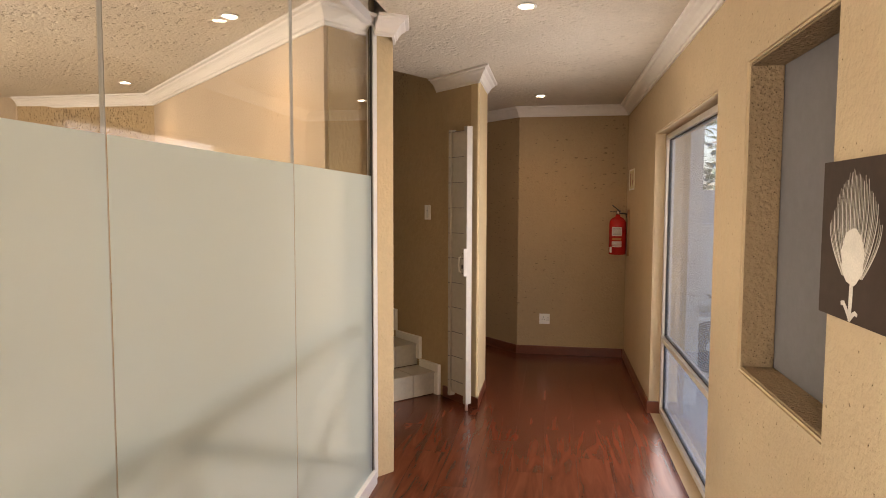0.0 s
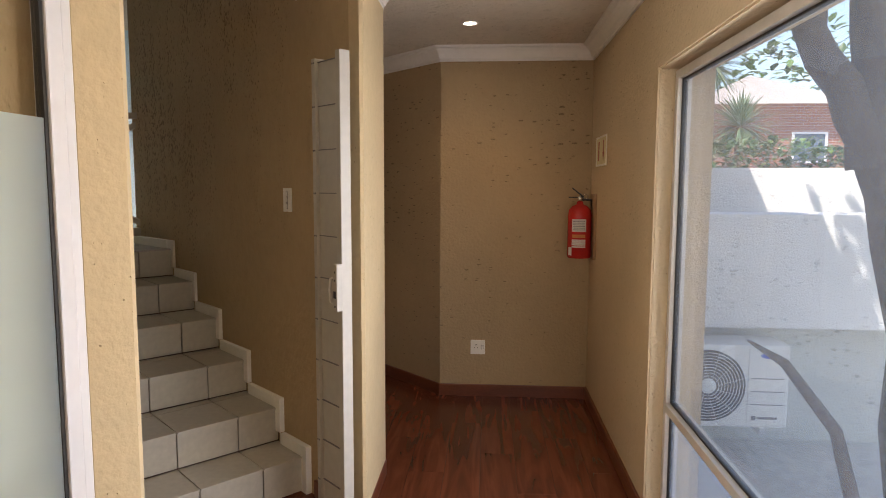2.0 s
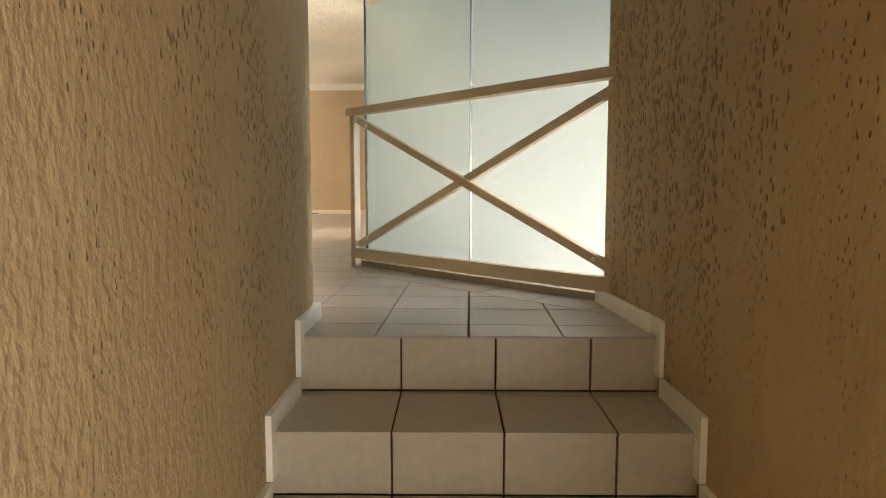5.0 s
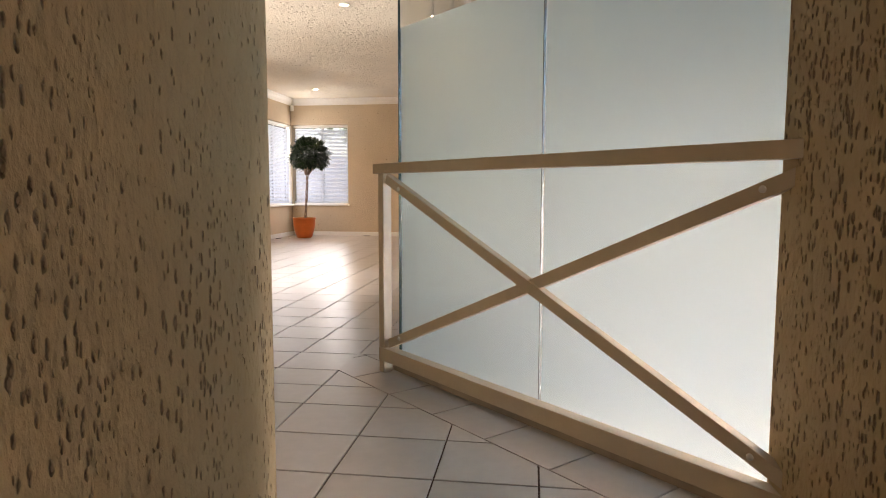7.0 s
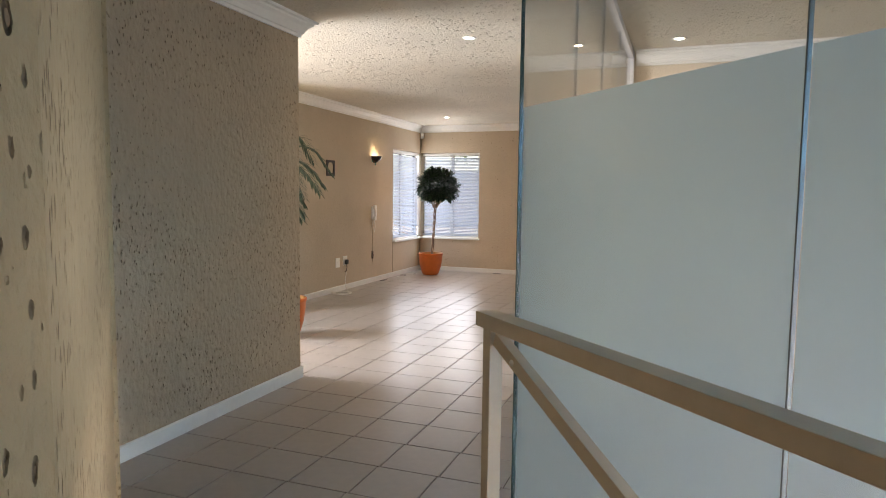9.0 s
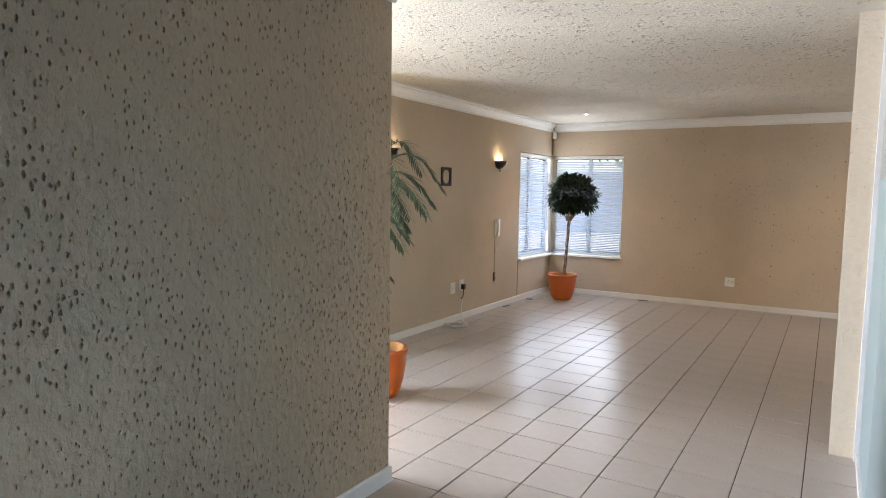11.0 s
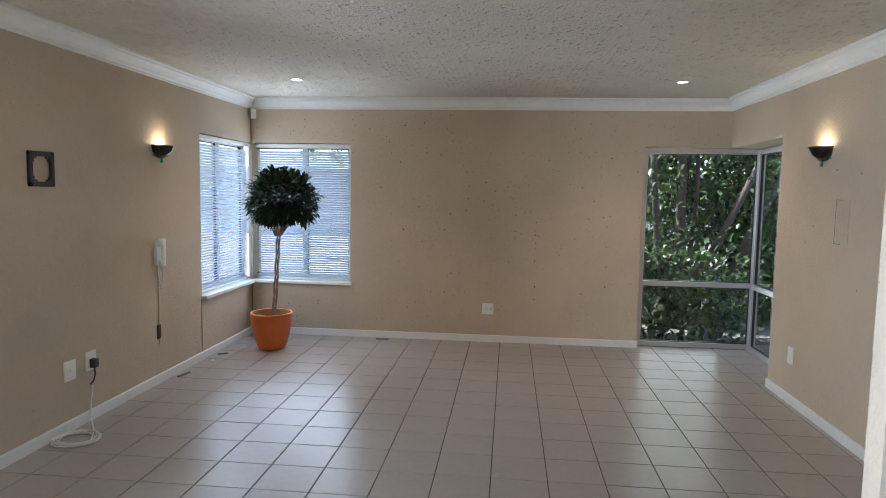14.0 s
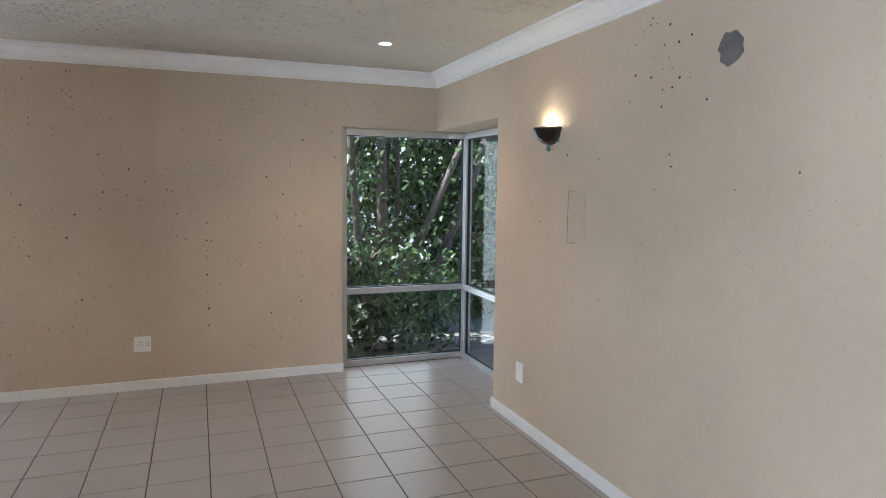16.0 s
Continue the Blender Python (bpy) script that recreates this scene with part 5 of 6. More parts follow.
def ficus(x, y):
    root = empty("topiary_tree", Matrix.Translation((x, y, H)), "ball-crowned artificial ficus with a twisted trunk in an orange pot", "potted tree", "orange potted plants")
    pot(root, 0.87)
    for ph in (0.0, 2.1, 4.2):
        pts = [(0.016 * math.cos(ph + z * 9) + 0.02 + 0.055 * z * (1 - 0.2 * z), 0.016 * math.sin(ph + z * 9) + 0.02 * z, 0.28 + z * 0.82) for z in [i / 12 for i in range(13)]]
        end = Vector(pts[-1])
        pts += [end + Vector((0.10 * math.cos(ph), 0.10 * math.sin(ph), 0.16))]
        part("stem", tube(bmesh.new(), pts, [0.0085] * 13 + [0.005], 7), M_BARK, root, smooth=True)
    c = Vector((0.10, 0.03, 1.415))
    for i in range(14):
        a = i * 2.4
        tip = c + Vector((0.24 * math.cos(a), 0.24 * math.sin(a), -0.06 + 0.25 * math.sin(i * 1.9)))
        part("twig", tube(bmesh.new(), [Vector((0.06, 0.02, 1.08)) + Vector((0.03 * math.cos(a), 0.03 * math.sin(a), 0.0)), c * 0.5 + tip * 0.5 - Vector((0, 0, 0.08)), tip], [0.007, 0.005, 0.002], 5), M_BARK, root, smooth=True)
    verts, faces = [], []
    rnd = random.Random(4)
    for i in range(2700):
        d = Vector((rnd.gauss(0, 1), rnd.gauss(0, 1), rnd.gauss(0, 1))).normalized()
        lump = 0.86 + 0.16 * noise.noise(d * 2.6)
        r = (0.375 * lump) * (rnd.uniform(0.62, 1.0) if rnd.random() < 0.8 else rnd.uniform(0.3, 0.7))
        base = c + Vector((d.x * r, d.y * r, d.z * r * 0.88))
        if d.z < -0.75 and r > 0.22:
            continue
        dirn = (d + Vector((rnd.uniform(-0.7, 0.7), rnd.uniform(-0.7, 0.7), rnd.uniform(-0.5, 0.5))))
        leaf_mesh(verts, faces, base, dirn, Vector((0, 0, 1)), rnd.uniform(0.065, 0.095), rnd.uniform(0.017, 0.024), 0.3, 0.15)
    crown = new("crown", from_lists("crown", verts, faces, M_FICUS))
    crown.parent = root
    tagged(crown, "dense ball of dark green leaves")


ficus(-1.25, 15.60)


def palm(x, y):
    root = empty("potted_palm", Matrix.Translation((x, y, H)), "three-stemmed artificial palm with drooping fronds in an orange pot", "potted palm", "orange potted plants")
    pot(root, 0.87)
    rnd = random.Random(9)
    heads = []
    for base, mid, top, r, mat in (((-0.01, 0.0, 0.26), (0.02, 0.05, 0.85), (-0.13, 0.05, 1.53), 0.024, M_BARK),
                                   ((-0.04, 0.02, 0.26), (-0.07, 0.06, 0.9), (-0.24, 0.02, 1.27), 0.022, M_BARKD),
                                   ((-0.06, -0.02, 0.26), (-0.16, -0.02, 0.55), (-0.39, -0.02, 0.90), 0.020, M_BARK)):
        B0, M0, T0 = Vector(base), Vector(mid), Vector(top)
        pts, rad = [], []
        for i in range(15):
            t = i / 14
            p = B0 * (1 - t) ** 2 + M0 * (2 * t * (1 - t)) + T0 * t * t
            pts.append(p + Vector((0.008 * math.sin(i * 1.7), 0.008 * math.cos(i * 1.3), 0)))
            rad.append(r * (1.15 - 0.4 * t) * (1.0 + 0.10 * (i % 2)))
        part("trunk", tube(bmesh.new(), pts, rad, 9), mat, root, smooth=True)
        heads.append(T0)
    plans = ((heads[0], 17, 0.55, 1.0), (heads[1], 13, 0.43, 0.8), (heads[2], 13, 0.42, 0.8))
    for head, n, length, lift in plans:
        for i in range(n):
            a = 6.2832 * i / n + rnd.uniform(-0.25, 0.25)
            out = Vector((math.cos(a), math.sin(a), 0))
            if head.x + out.x * length * 0.8 < -0.80:
                out, a = Vector((-0.35 * abs(out.x), out.y, 0)).normalized(), a
            ln = length * rnd.uniform(0.8, 1.08)
            rise = lift * (0.3, 1.0, 0.5, 1.4, 0.1)[i % 5] * ln
            spine = [head + out * (ln * 0.95 * t) + Vector((0, 0, rise * math.sin(min(1, t * 1.1) * 1.9) * 0.55 - 0.62 * ln * t ** 2.3)) for t in [k / 10 for k in range(11)]]
            bm = bmesh.new()
            tube(bm, spine, [0.006 - 0.0045 * k / 10 for k in range(11)], 5)
            me = bpy.data.meshes.new("frond")
            bm.to_mesh(me)
            bm.free()
            verts = [v.co.copy() for v in me.vertices]
            faces = [tuple(p.vertices) for p in me.polygons]
            for k in range(30):
                t = 0.10 + 0.90 * k / 29
                q = min(9, int(t * 10))
                p = spine[q].lerp(spine[q + 1], t * 10 - q)
                d = (spine[q + 1] - spine[q]).normalized()
                side = d.cross(Vector((0, 0, 1))).normalized()
                w = 0.130 * math.sin(math.pi * (0.18 + 0.70 * t)) + 0.02
                for s in (-1, 1):
                    dv = (side * s * 0.78 + d * 0.92 + Vector((0, 0, 0.02 + rnd.uniform(-0.16, 0.16))))
                    leaf_mesh(verts, faces, p, dv, Vector((0, 0, 1)), w * rnd.uniform(0.85, 1.1), 0.0078, 0.15, 0.20)
            fr_me = from_lists("frond", verts, faces, M_PALM)
            fo = new("frond", fr_me)
            fo.parent = root
    for k in range(5):
        part("packing_scrap", B(-0.03, -0.02, 0, 0.03, 0.02, 0.012, bevel=0.004), M_WHITE, root, "scrap of white packing on the soil",
             m=Matrix.Translation((0.07 + 0.03 * k * math.cos(k), 0.03 - 0.035 * k, 0.292)) @ Matrix.Rotation(k * 1.1, 4, "Z"))


palm(-0.81, 10.85)


# ---- outside ----
M_GROUND = material("paved_yard", (0.30, 0.27, 0.23), 0.9, spread=0.2, scale=3, bump=0.004, bump_scale=20)
thing("ground", prism(bmesh.new(), [(-400, -400), (400, -400), (400, 400), (-400, 400)], -1.2, -1.0), M_GROUND, "sandy paved ground around the building", "ground", kind="structure")
thing("yard_terrace", prism(bmesh.new(), [(-14, 11.8), (-1.938, 11.8), (-1.95, 16.5), (3.34, 16.5), (14, 16.5), (14, 34), (-14, 34)], -1.0, 0.95), M_GROUND, "pale paved terrace outside the main room", "terrace", kind="structure")
thing("courtyard_floor", prism(bmesh.new(), [uv(1.0, 1.22), uv(1.0, 6.0), uv(7.6, 6.0), uv(7.6, 1.22)], -1.0, -0.35), material("pale_concrete", (0.52, 0.51, 0.47), 0.9, spread=0.15, scale=4, bump=0.003, bump_scale=30), "bare pale concrete courtyard floor", "courtyard", kind="structure")
# M_OUT made grey-green and darker, shade under the beam is in the colour
M_OUT_SHADE = plaster("shade_grey_plaster", (0.58, 0.58, 0.52), (0.40, 0.40, 0.35), 0.35, 0.006, (0.6, 0.6, 1.2), pit_scale=26, grain=0.006)
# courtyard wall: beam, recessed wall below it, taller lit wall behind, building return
thing("courtyard_wall", prism(bmesh.new(), [uv(7.15, 1.2), uv(7.15, 6.0), uv(7.35, 6.0), uv(7.35, 1.2)], -0.6, 0.75), M_OUT_SHADE, "grey plaster courtyard wall, shade mixed into its colour", "wall", kind="structure")
thing("courtyard_beam", prism(bmesh.new(), [uv(6.90, 1.2), uv(6.90, 6.0), uv(7.34, 6.0), uv(7.34, 1.2)], 0.55, 1.34), M_OUT, "white rough plaster beam over the courtyard wall", "wall", kind="structure")
thing("garden_wall", prism(bmesh.new(), [uv(7.7, 1.2), uv(7.7, 9.0), uv(7.9, 9.0), uv(7.9, 1.2)], -0.6, 1.68), M_OUT, "sunlit white plaster garden wall", "wall", kind="structure")
thing("wall_return", prism(bmesh.new(), [uv(6.6, 1.205), uv(6.6, 1.60), uv(7.34, 1.60), uv(7.34, 1.205)], -0.6, 3.2), M_OUT, "grey plaster return of the building", "wall", kind="structure")


def air_conditioner():
    m = Matrix.Translation((*uv(6.72, 1.88), -0.10)) @ Matrix.Rotation(radians(-45), 4, "Z")
    # local: x to the right along v, y towards u, z up
    root = empty("air_conditioner", m, "white outdoor air conditioner unit on brackets under a beam", "air conditioner")
    part("casing", B(-0.40, 0.0, 0.0, 0.40, 0.30, 0.57, bevel=0.012), M_STEELW, root)
    part("fan_recess", lathe(bmesh.new(), [(0.0, 0.002), (0.225, 0.002), (0.232, 0.007), (0.246, 0.006), (0.248, 0.0)], 40, Matrix.Translation((-0.13, 0.0, 0.285)) @ Matrix.Rotation(radians(90), 4, "X")), M_BLACK, root, "dark round fan opening")
    for r in [0.05 + 0.02 * i for i in range(10)]:
        bm = bmesh.new()
        tube(bm, [(-0.13 + r * math.cos(a / 28 * 6.2832), -0.008, 0.285 + r * math.sin(a / 28 * 6.2832)) for a in range(29)], 0.0022, 4)
        part("guard_ring", bm, M_STEELW, root)
    for k in range(12):
        a = k / 12 * 6.2832
        part("guard_spoke", tube(bmesh.new(), [(-0.13 + 0.05 * math.cos(a), -0.010, 0.285 + 0.05 * math.sin(a)), (-0.13 + 0.24 * math.cos(a + 0.25), -0.010, 0.285 + 0.24 * math.sin(a + 0.25))], 0.0017, 4), M_STEELW, root)
    part("guard_hub", lathe(bmesh.new(), [(0.0, 0.014), (0.045, 0.012), (0.052, 0.004), (0.052, 0.0)], 24, Matrix.Translation((-0.13, 0.0, 0.285)) @ Matrix.Rotation(radians(90), 4, "X")), M_STEELW, root, smooth=True)
    side = part("side_panel", B(0.13, -0.006, 0.02, 0.385, 0.002, 0.55, bevel=0.004), M_STEELW, root)
    for z in (0.16, 0.25, 0.34):
        part("groove", B(0.15, -0.0075, z, 0.365, -0.0055, z + 0.006), M_GREY, side)
    bm = bmesh.new()
    bm.faces.new([bm.verts.new((0.265 + 0.062 * math.cos(a / 24 * 6.2832), -0.0085, 0.50 + 0.019 * math.sin(a / 24 * 6.2832))) for a in range(24)])
    part("oval_mark", bm, material("blue_print", (0.03, 0.08, 0.45), 0.4), side, "plain blue oval mark")
    part("small_label", B(0.16, -0.0085, 0.055, 0.19, -0.0065, 0.085), M_GREY, side)
    part("label_bar", B(0.20, -0.0085, 0.062, 0.33, -0.0065, 0.078), M_GREY, side)
    for x in (-0.28, 0.24):
        part("bracket", B(x - 0.02, 0.0, -0.05, x + 0.02, 0.43, -0.002, bevel=0.004), M_ALU, root)


air_conditioner()


def garden_tree(name, x, y, z0, trunks, crown, leaves, size, seed, label, mat=M_TREE, barkm=M_BARKD):
    """Tapered trunks and limbs with a crown of many separate leaves in clumps."""
    root = empty(name, Matrix.Translation((x, y, z0)), label, "tree")
    rnd = random.Random(seed)
    tips = []
    for pts, r0 in trunks:
        pts = [Vector(p) for p in pts]
        bm = bmesh.new()
        fine = []
        for a, b in zip(pts, pts[1:]):
            for k in range(4):
                fine.append(a.lerp(b, k / 4) + Vector((rnd.uniform(-1, 1), rnd.uniform(-1, 1), 0)) * r0 * 0.18)
        fine.append(pts[-1])
        tube(bm, fine, [r0 * (1 - 0.6 * i / len(fine)) for i in range(len(fine))], 10)
        part("trunk", bm, barkm, root, smooth=True)
        tips.append(pts[-1])
    (cx, cy, cz), (sx, sy, sz) = crown
    verts, faces = [], []
    clumps = max(1, leaves // 26)
    for i in range(clumps):
        d = Vector((rnd.gauss(0, 1), rnd.gauss(0, 1), rnd.gauss(0, 1))).normalized() * (rnd.random() ** 0.4)
        c = Vector((cx + d.x * sx, cy + d.y * sy, cz + d.z * sz))
        for k in range(26):
            o = Vector((rnd.gauss(0, 1), rnd.gauss(0, 1), rnd.gauss(0, 0.8))) * size * 2.0
            dv = Vector((rnd.uniform(-1, 1), rnd.uniform(-1, 1), rnd.uniform(-0.9, 0.5)))
            leaf_mesh(verts, faces, c + o, dv, Vector((rnd.uniform(-0.5, 0.5), rnd.uniform(-0.5, 0.5), 1)), size * rnd.uniform(0.8, 1.3), size * rnd.uniform(0.24, 0.36), 0.2, 0.25)
        if i % 9 == 0 and tips:
            t = min(tips, key=lambda p: (p - c).length)
            part("limb", tube(bmesh.new(), [t, t.lerp(c, 0.5) + Vector((0, 0, 0.1)), c], [0.03, 0.018, 0.006], 5), barkm, root, smooth=True)
    cr = new("crown", from_lists("crown", verts, faces, mat))
    cr.parent = root
    return root


# courtyard tree with a snapped branch, close to the corridor window
tx, ty = uv(4.97, 1.64)
ct = garden_tree("courtyard_tree", tx, ty, -0.5,
    [([(0.27, -0.24, 0.0), (0.22, -0.20, 1.4), (0.06, -0.06, 2.2), (-0.14, 0.13, 2.62), (-0.10, 0.1, 3.4)], 0.105), ([(0.08, -0.06, 2.1), (0.04, -0.01, 2.8), (0.10, -0.10, 3.9)], 0.085)],
    ((0.5, -0.1, 4.6), (1.3, 1.3, 0.7)), 1500, 0.12, 3, "old garden tree with a forked grey-brown trunk beside the window")
part("broken_branch", tube(bmesh.new(), [(0.20, -0.20, 0.35), (0.06, -0.08, 0.75), (0.00, -0.02, 1.05), (-0.16, 0.13, 1.33), (-0.27, 0.23, 1.42)], [0.036, 0.030, 0.026, 0.020, 0.005], 9), M_BARKG, ct, "snapped bare branch", smooth=True)


# yucca, hedge and brick house beyond the garden wall
def yucca(x, y, z, s):
    root = empty("yucca_plant", Matrix.Translation((x, y, z)), "spiky pale green yucca above the garden wall", "yucca")
    rnd = random.Random(int(x * 10))
    part("trunk", tube(bmesh.new(), [(0, 0, 0), (0.03, 0, s * 0.5), (0, 0.02, s)], [0.12, 0.10, 0.09], 9), M_BARK, root)
    verts, faces = [], []
    for i in range(190):
        a, e = rnd.uniform(0, 6.2832), rnd.uniform(-0.7, 1.4)
        d = Vector((math.cos(a) * math.cos(e), math.sin(a) * math.cos(e), math.sin(e)))
        leaf_mesh(verts, faces, Vector((0, 0, s)), d, Vector((0, 0, 1)), rnd.uniform(0.75, 1.05), 0.028, 0.2, 0.25)
    me = new("blades", from_lists("blades", verts, faces, M_YUCCA))
    me.parent = root


yx, yy = uv(16.0, 5.35)
yucca(yx, yy, -1.0, 3.75)
yx, yy = uv(19.5, 5.9)
yucca(yx, yy, -1.0, 5.6)


def hedge(name, u0, u1, v0, v1, z0, z1, leaves, size, seed, label):
    rnd = random.Random(seed)
    verts, faces = [], []
    for i in range(leaves):
        u, v = rnd.uniform(u0, u1), rnd.uniform(v0, v1)
        top = z1 - 0.25 * (0.5 + 0.5 * noise.noise(Vector((u, v, seed)) * 1.3))
        x, y = uv(u, v)
        leaf_mesh(verts, faces, Vector((x, y, rnd.uniform(z0, top))), Vector((rnd.uniform(-1, 1), rnd.uniform(-1, 1), rnd.uniform(-0.3, 0.8))), Vector((0, 0, 1)), size * rnd.uniform(0.7, 1.3), size * 0.3, 0.2, 0.2)
    tagged(new(name, from_lists(name, verts, faces, M_TREE)), label, "hedge", kind="stuff")


hedge("hedge", 12.5, 13.3, 2.5, 9.5, 1.1, 2.35, 6500, 0.14, 2, "clipped green hedge behind the garden wall")
hedge("far_shrubs", 30.0, 34.0, -2.0, 28.0, -1.0, 8.5, 5200, 0.55, 5, "tall green trees closing the view")

M_BRICK = bpy.data.materials.new("red_facebrick")
M_BRICK.use_nodes = True
nt = M_BRICK.node_tree
br = nt.nodes.new("ShaderNodeTexBrick")
br.inputs["Color1"].default_value, br.inputs["Color2"].default_value, br.inputs["Mortar"].default_value = (0.36, 0.14, 0.085, 1), (0.26, 0.095, 0.06, 1), (0.38, 0.33, 0.28, 1)
br.inputs["Scale"].default_value, br.inputs["Brick Width"].default_value, br.inputs["Row Height"].default_value, br.inputs["Mortar Size"].default_value = 1.0, 0.23, 0.085, 0.008
tcn, sep, cmb, ad = nt.nodes.new("ShaderNodeTexCoord"), nt.nodes.new("ShaderNodeSeparateXYZ"), nt.nodes.new("ShaderNodeCombineXYZ"), nt.nodes.new("ShaderNodeMath")
nt.links.new(tcn.outputs["Object"], sep.inputs[0])
nt.links.new(sep.outputs[0], ad.inputs[0])
nt.links.new(sep.outputs[1], ad.inputs[1])
nt.links.new(ad.outputs[0], cmb.inputs[0])
nt.links.new(sep.outputs[2], cmb.inputs[1])
nt.links.new(cmb.outputs[0], br.inputs["Vector"])
nt.links.new(br.outputs[0], nt.nodes["Principled BSDF"].inputs["Base Color"])
nt.nodes["Principled BSDF"].inputs["Roughness"].default_value = 0.9

house = empty("brick_house", Matrix.Translation((*uv(24.0, 9.6), -1.0)) @ Matrix.Rotation(radians(-45), 4, "Z"), "red brick house with a pale roof across the garden", "house")
part("wall", B(-2.4, 0.0, 0.0, 2.2, 5.0, 5.2), M_BRICK, house, "red facebrick wall")
bm = bmesh.new()
for a, b in (((-2.8, -0.4), (2.6, -0.4)), ((2.6, -0.4), (2.6, 5.4)), ((2.6, 5.4), (-2.8, 5.4)), ((-2.8, 5.4), (-2.8, -0.4))):
    bm.faces.new([bm.verts.new((*a, 5.15)), bm.verts.new((*b, 5.15)), bm.verts.new((-0.1, 2.5, 6.5))])
bmesh.ops.solidify(bm, geom=bm.faces[:], thickness=0.12)
part("roof", bm, material("pale_roof_sheet", (0.62, 0.58, 0.54), 0.5, spread=0.08), house, "pale sheet roof")
wf = part("window", frame_rect(bmesh.new(), 0.35, 1.45, 3.3, 4.3, 0.07, -0.05, 0.03), M_ALUW, house)
part("pane", B(0.42, -0.01, 3.37, 1.38, 0.0, 4.23), material("dark_glass", (0.10, 0.13, 0.17), 0.1), wf)
for z in (2.3, 2.65):
    part("rail_board", B(-1.5, -0.6, z, 2.2, -0.56, z + 0.07), M_WHITE, house)

# trees outside the leafy corner window, and beyond the blinds
garden_tree("garden_tree", 3.1, 18.0, 0.9, [([(-0.12, 0.0, 0.0), (-0.20, 0.0, 0.64), (-0.30, 0.02, 1.5), (-0.36, 0.0, 2.3), (-0.42, 0.1, 3.8)], 0.060), ([(0.02, 0.05, 0.0), (0.03, 0.05, 1.2), (0.0, 0.08, 2.3), (-0.02, 0.1, 4.0)], 0.075),
    ([(0.05, 0.0, 0.2), (0.14, 0.0, 0.56), (0.53, -0.05, 1.3), (1.0, -0.1, 2.4), (1.3, -0.1, 3.4)], 0.060), ([(0.5, 0.1, 0.0), (0.65, 0.0, 0.7), (1.3, 0.0, 2.4), (1.7, 0.0, 3.8)], 0.085), ([(0.10, 0.1, 0.4), (0.22, 0.1, 1.6), (0.20, 0.1, 3.4)], 0.035)],
    ((0.25, 0.85, 1.75), (2.0, 1.0, 1.9)), 9000, 0.085, 11, "dense garden tree with several grey trunks close to the window", mat=M_GLOSSY, barkm=M_BARKG)
garden_tree("garden_tree", 4.75, 18.9, 0.9, [([(0.0, 0.0, 0.0), (-0.1, 0.1, 1.4), (0.3, 0.3, 3.2)], 0.14), ([(0.1, 0, 0.8), (0.5, -0.2, 2.4), (0.6, -0.3, 3.6)], 0.08)],
    ((0.0, 0.3, 1.9), (1.3, 1.2, 1.9)), 7000, 0.11, 12, "leafy garden tree beside the side window", mat=M_GLOSSY, barkm=M_BARK)
garden_tree("garden_shrub", 2.75, 17.35, 0.9, [([(0.0, 0.0, 0.0), (0.1, 0.05, 0.4), (0.0, 0.1, 0.8)], 0.04)],
    ((0.0, 0.0, 0.55), (1.1, 0.35, 0.55)), 2600, 0.09, 17, "dark leafy shrub under the window", mat=M_GLOSSY, barkm=M_BARKD)
garden_tree("garden_tree", 5.5, 20.1, 0.9, [([(0.0, 0.0, 0.0), (-0.3, -0.1, 1.3), (-0.2, 0.0, 3.4)], 0.13), ([(-0.2, 0.0, 0.9), (0.3, -0.1, 2.2), (0.9, 0.0, 3.6)], 0.09)],
    ((0.2, 0.0, 2.0), (1.7, 1.0, 2.0)), 6500, 0.11, 18, "leafy garden tree with a leaning forked trunk", mat=M_GLOSSY, barkm=M_BARKG)
garden_tree("garden_tree", 4.9, 15.2, 0.5, [([(0.0, 0.0, 0.0), (0.1, 0.1, 1.4), (0.0, 0.3, 3.2)], 0.10)],
    ((0.0, 0.0, 1.6), (0.9, 1.5, 1.6)), 3600, 0.10, 16, "leafy shrub beside the side window", mat=M_GLOSSY, barkm=M_BARK)
garden_tree("garden_tree", 2.0, 23.0, 0.9, [([(0.0, 0.0, 0.0), (0.1, 0.0, 2.0), (0.0, 0.1, 4.5)], 0.2)], ((0.0, 0.0, 3.4), (3.8, 2.2, 3.2)), 6500, 0.2, 13, "broad garden tree behind others")
garden_tree("garden_tree", -2.4, 25.0, 0.9, [([(0.0, 0.0, 0.0), (0.1, 0.0, 1.6), (0.3, 0.1, 3.6)], 0.2)], ((0.0, 0.0, 4.0), (2.6, 1.8, 1.7)), 3600, 0.2, 14, "garden tree across the sunny terrace")
garden_tree("garden_tree", -9.5, 18.0, 0.9, [([(0.0, 0.0, 0.0), (0.1, 0.0, 1.6), (0.3, 0.1, 3.6)], 0.2)], ((0.0, 0.0, 4.4), (2.2, 2.6, 1.6)), 3000, 0.2, 15, "garden tree beside the drive")
rnd = random.Random(21)
verts, faces = [], []
for i in range(4200):
    p = Vector((rnd.uniform(0.8, 10.5), rnd.uniform(20.2, 22.0), rnd.uniform(0.9, 5.8)))
    if noise.noise(p * 0.9) > 0.32:
        continue
    leaf_mesh(verts, faces, p, Vector((rnd.uniform(-1, 1), rnd.uniform(-1, 1), rnd.uniform(-0.9, 0.4))), Vector((0, 0, 1)), rnd.uniform(0.14, 0.26), rnd.uniform(0.04, 0.07), 0.2, 0.2)
tagged(new("shrubbery", from_lists("shrubbery", verts, faces, M_GLOSSY)), "deep dark green shrubbery behind the garden trees", "shrubs", kind="stuff")
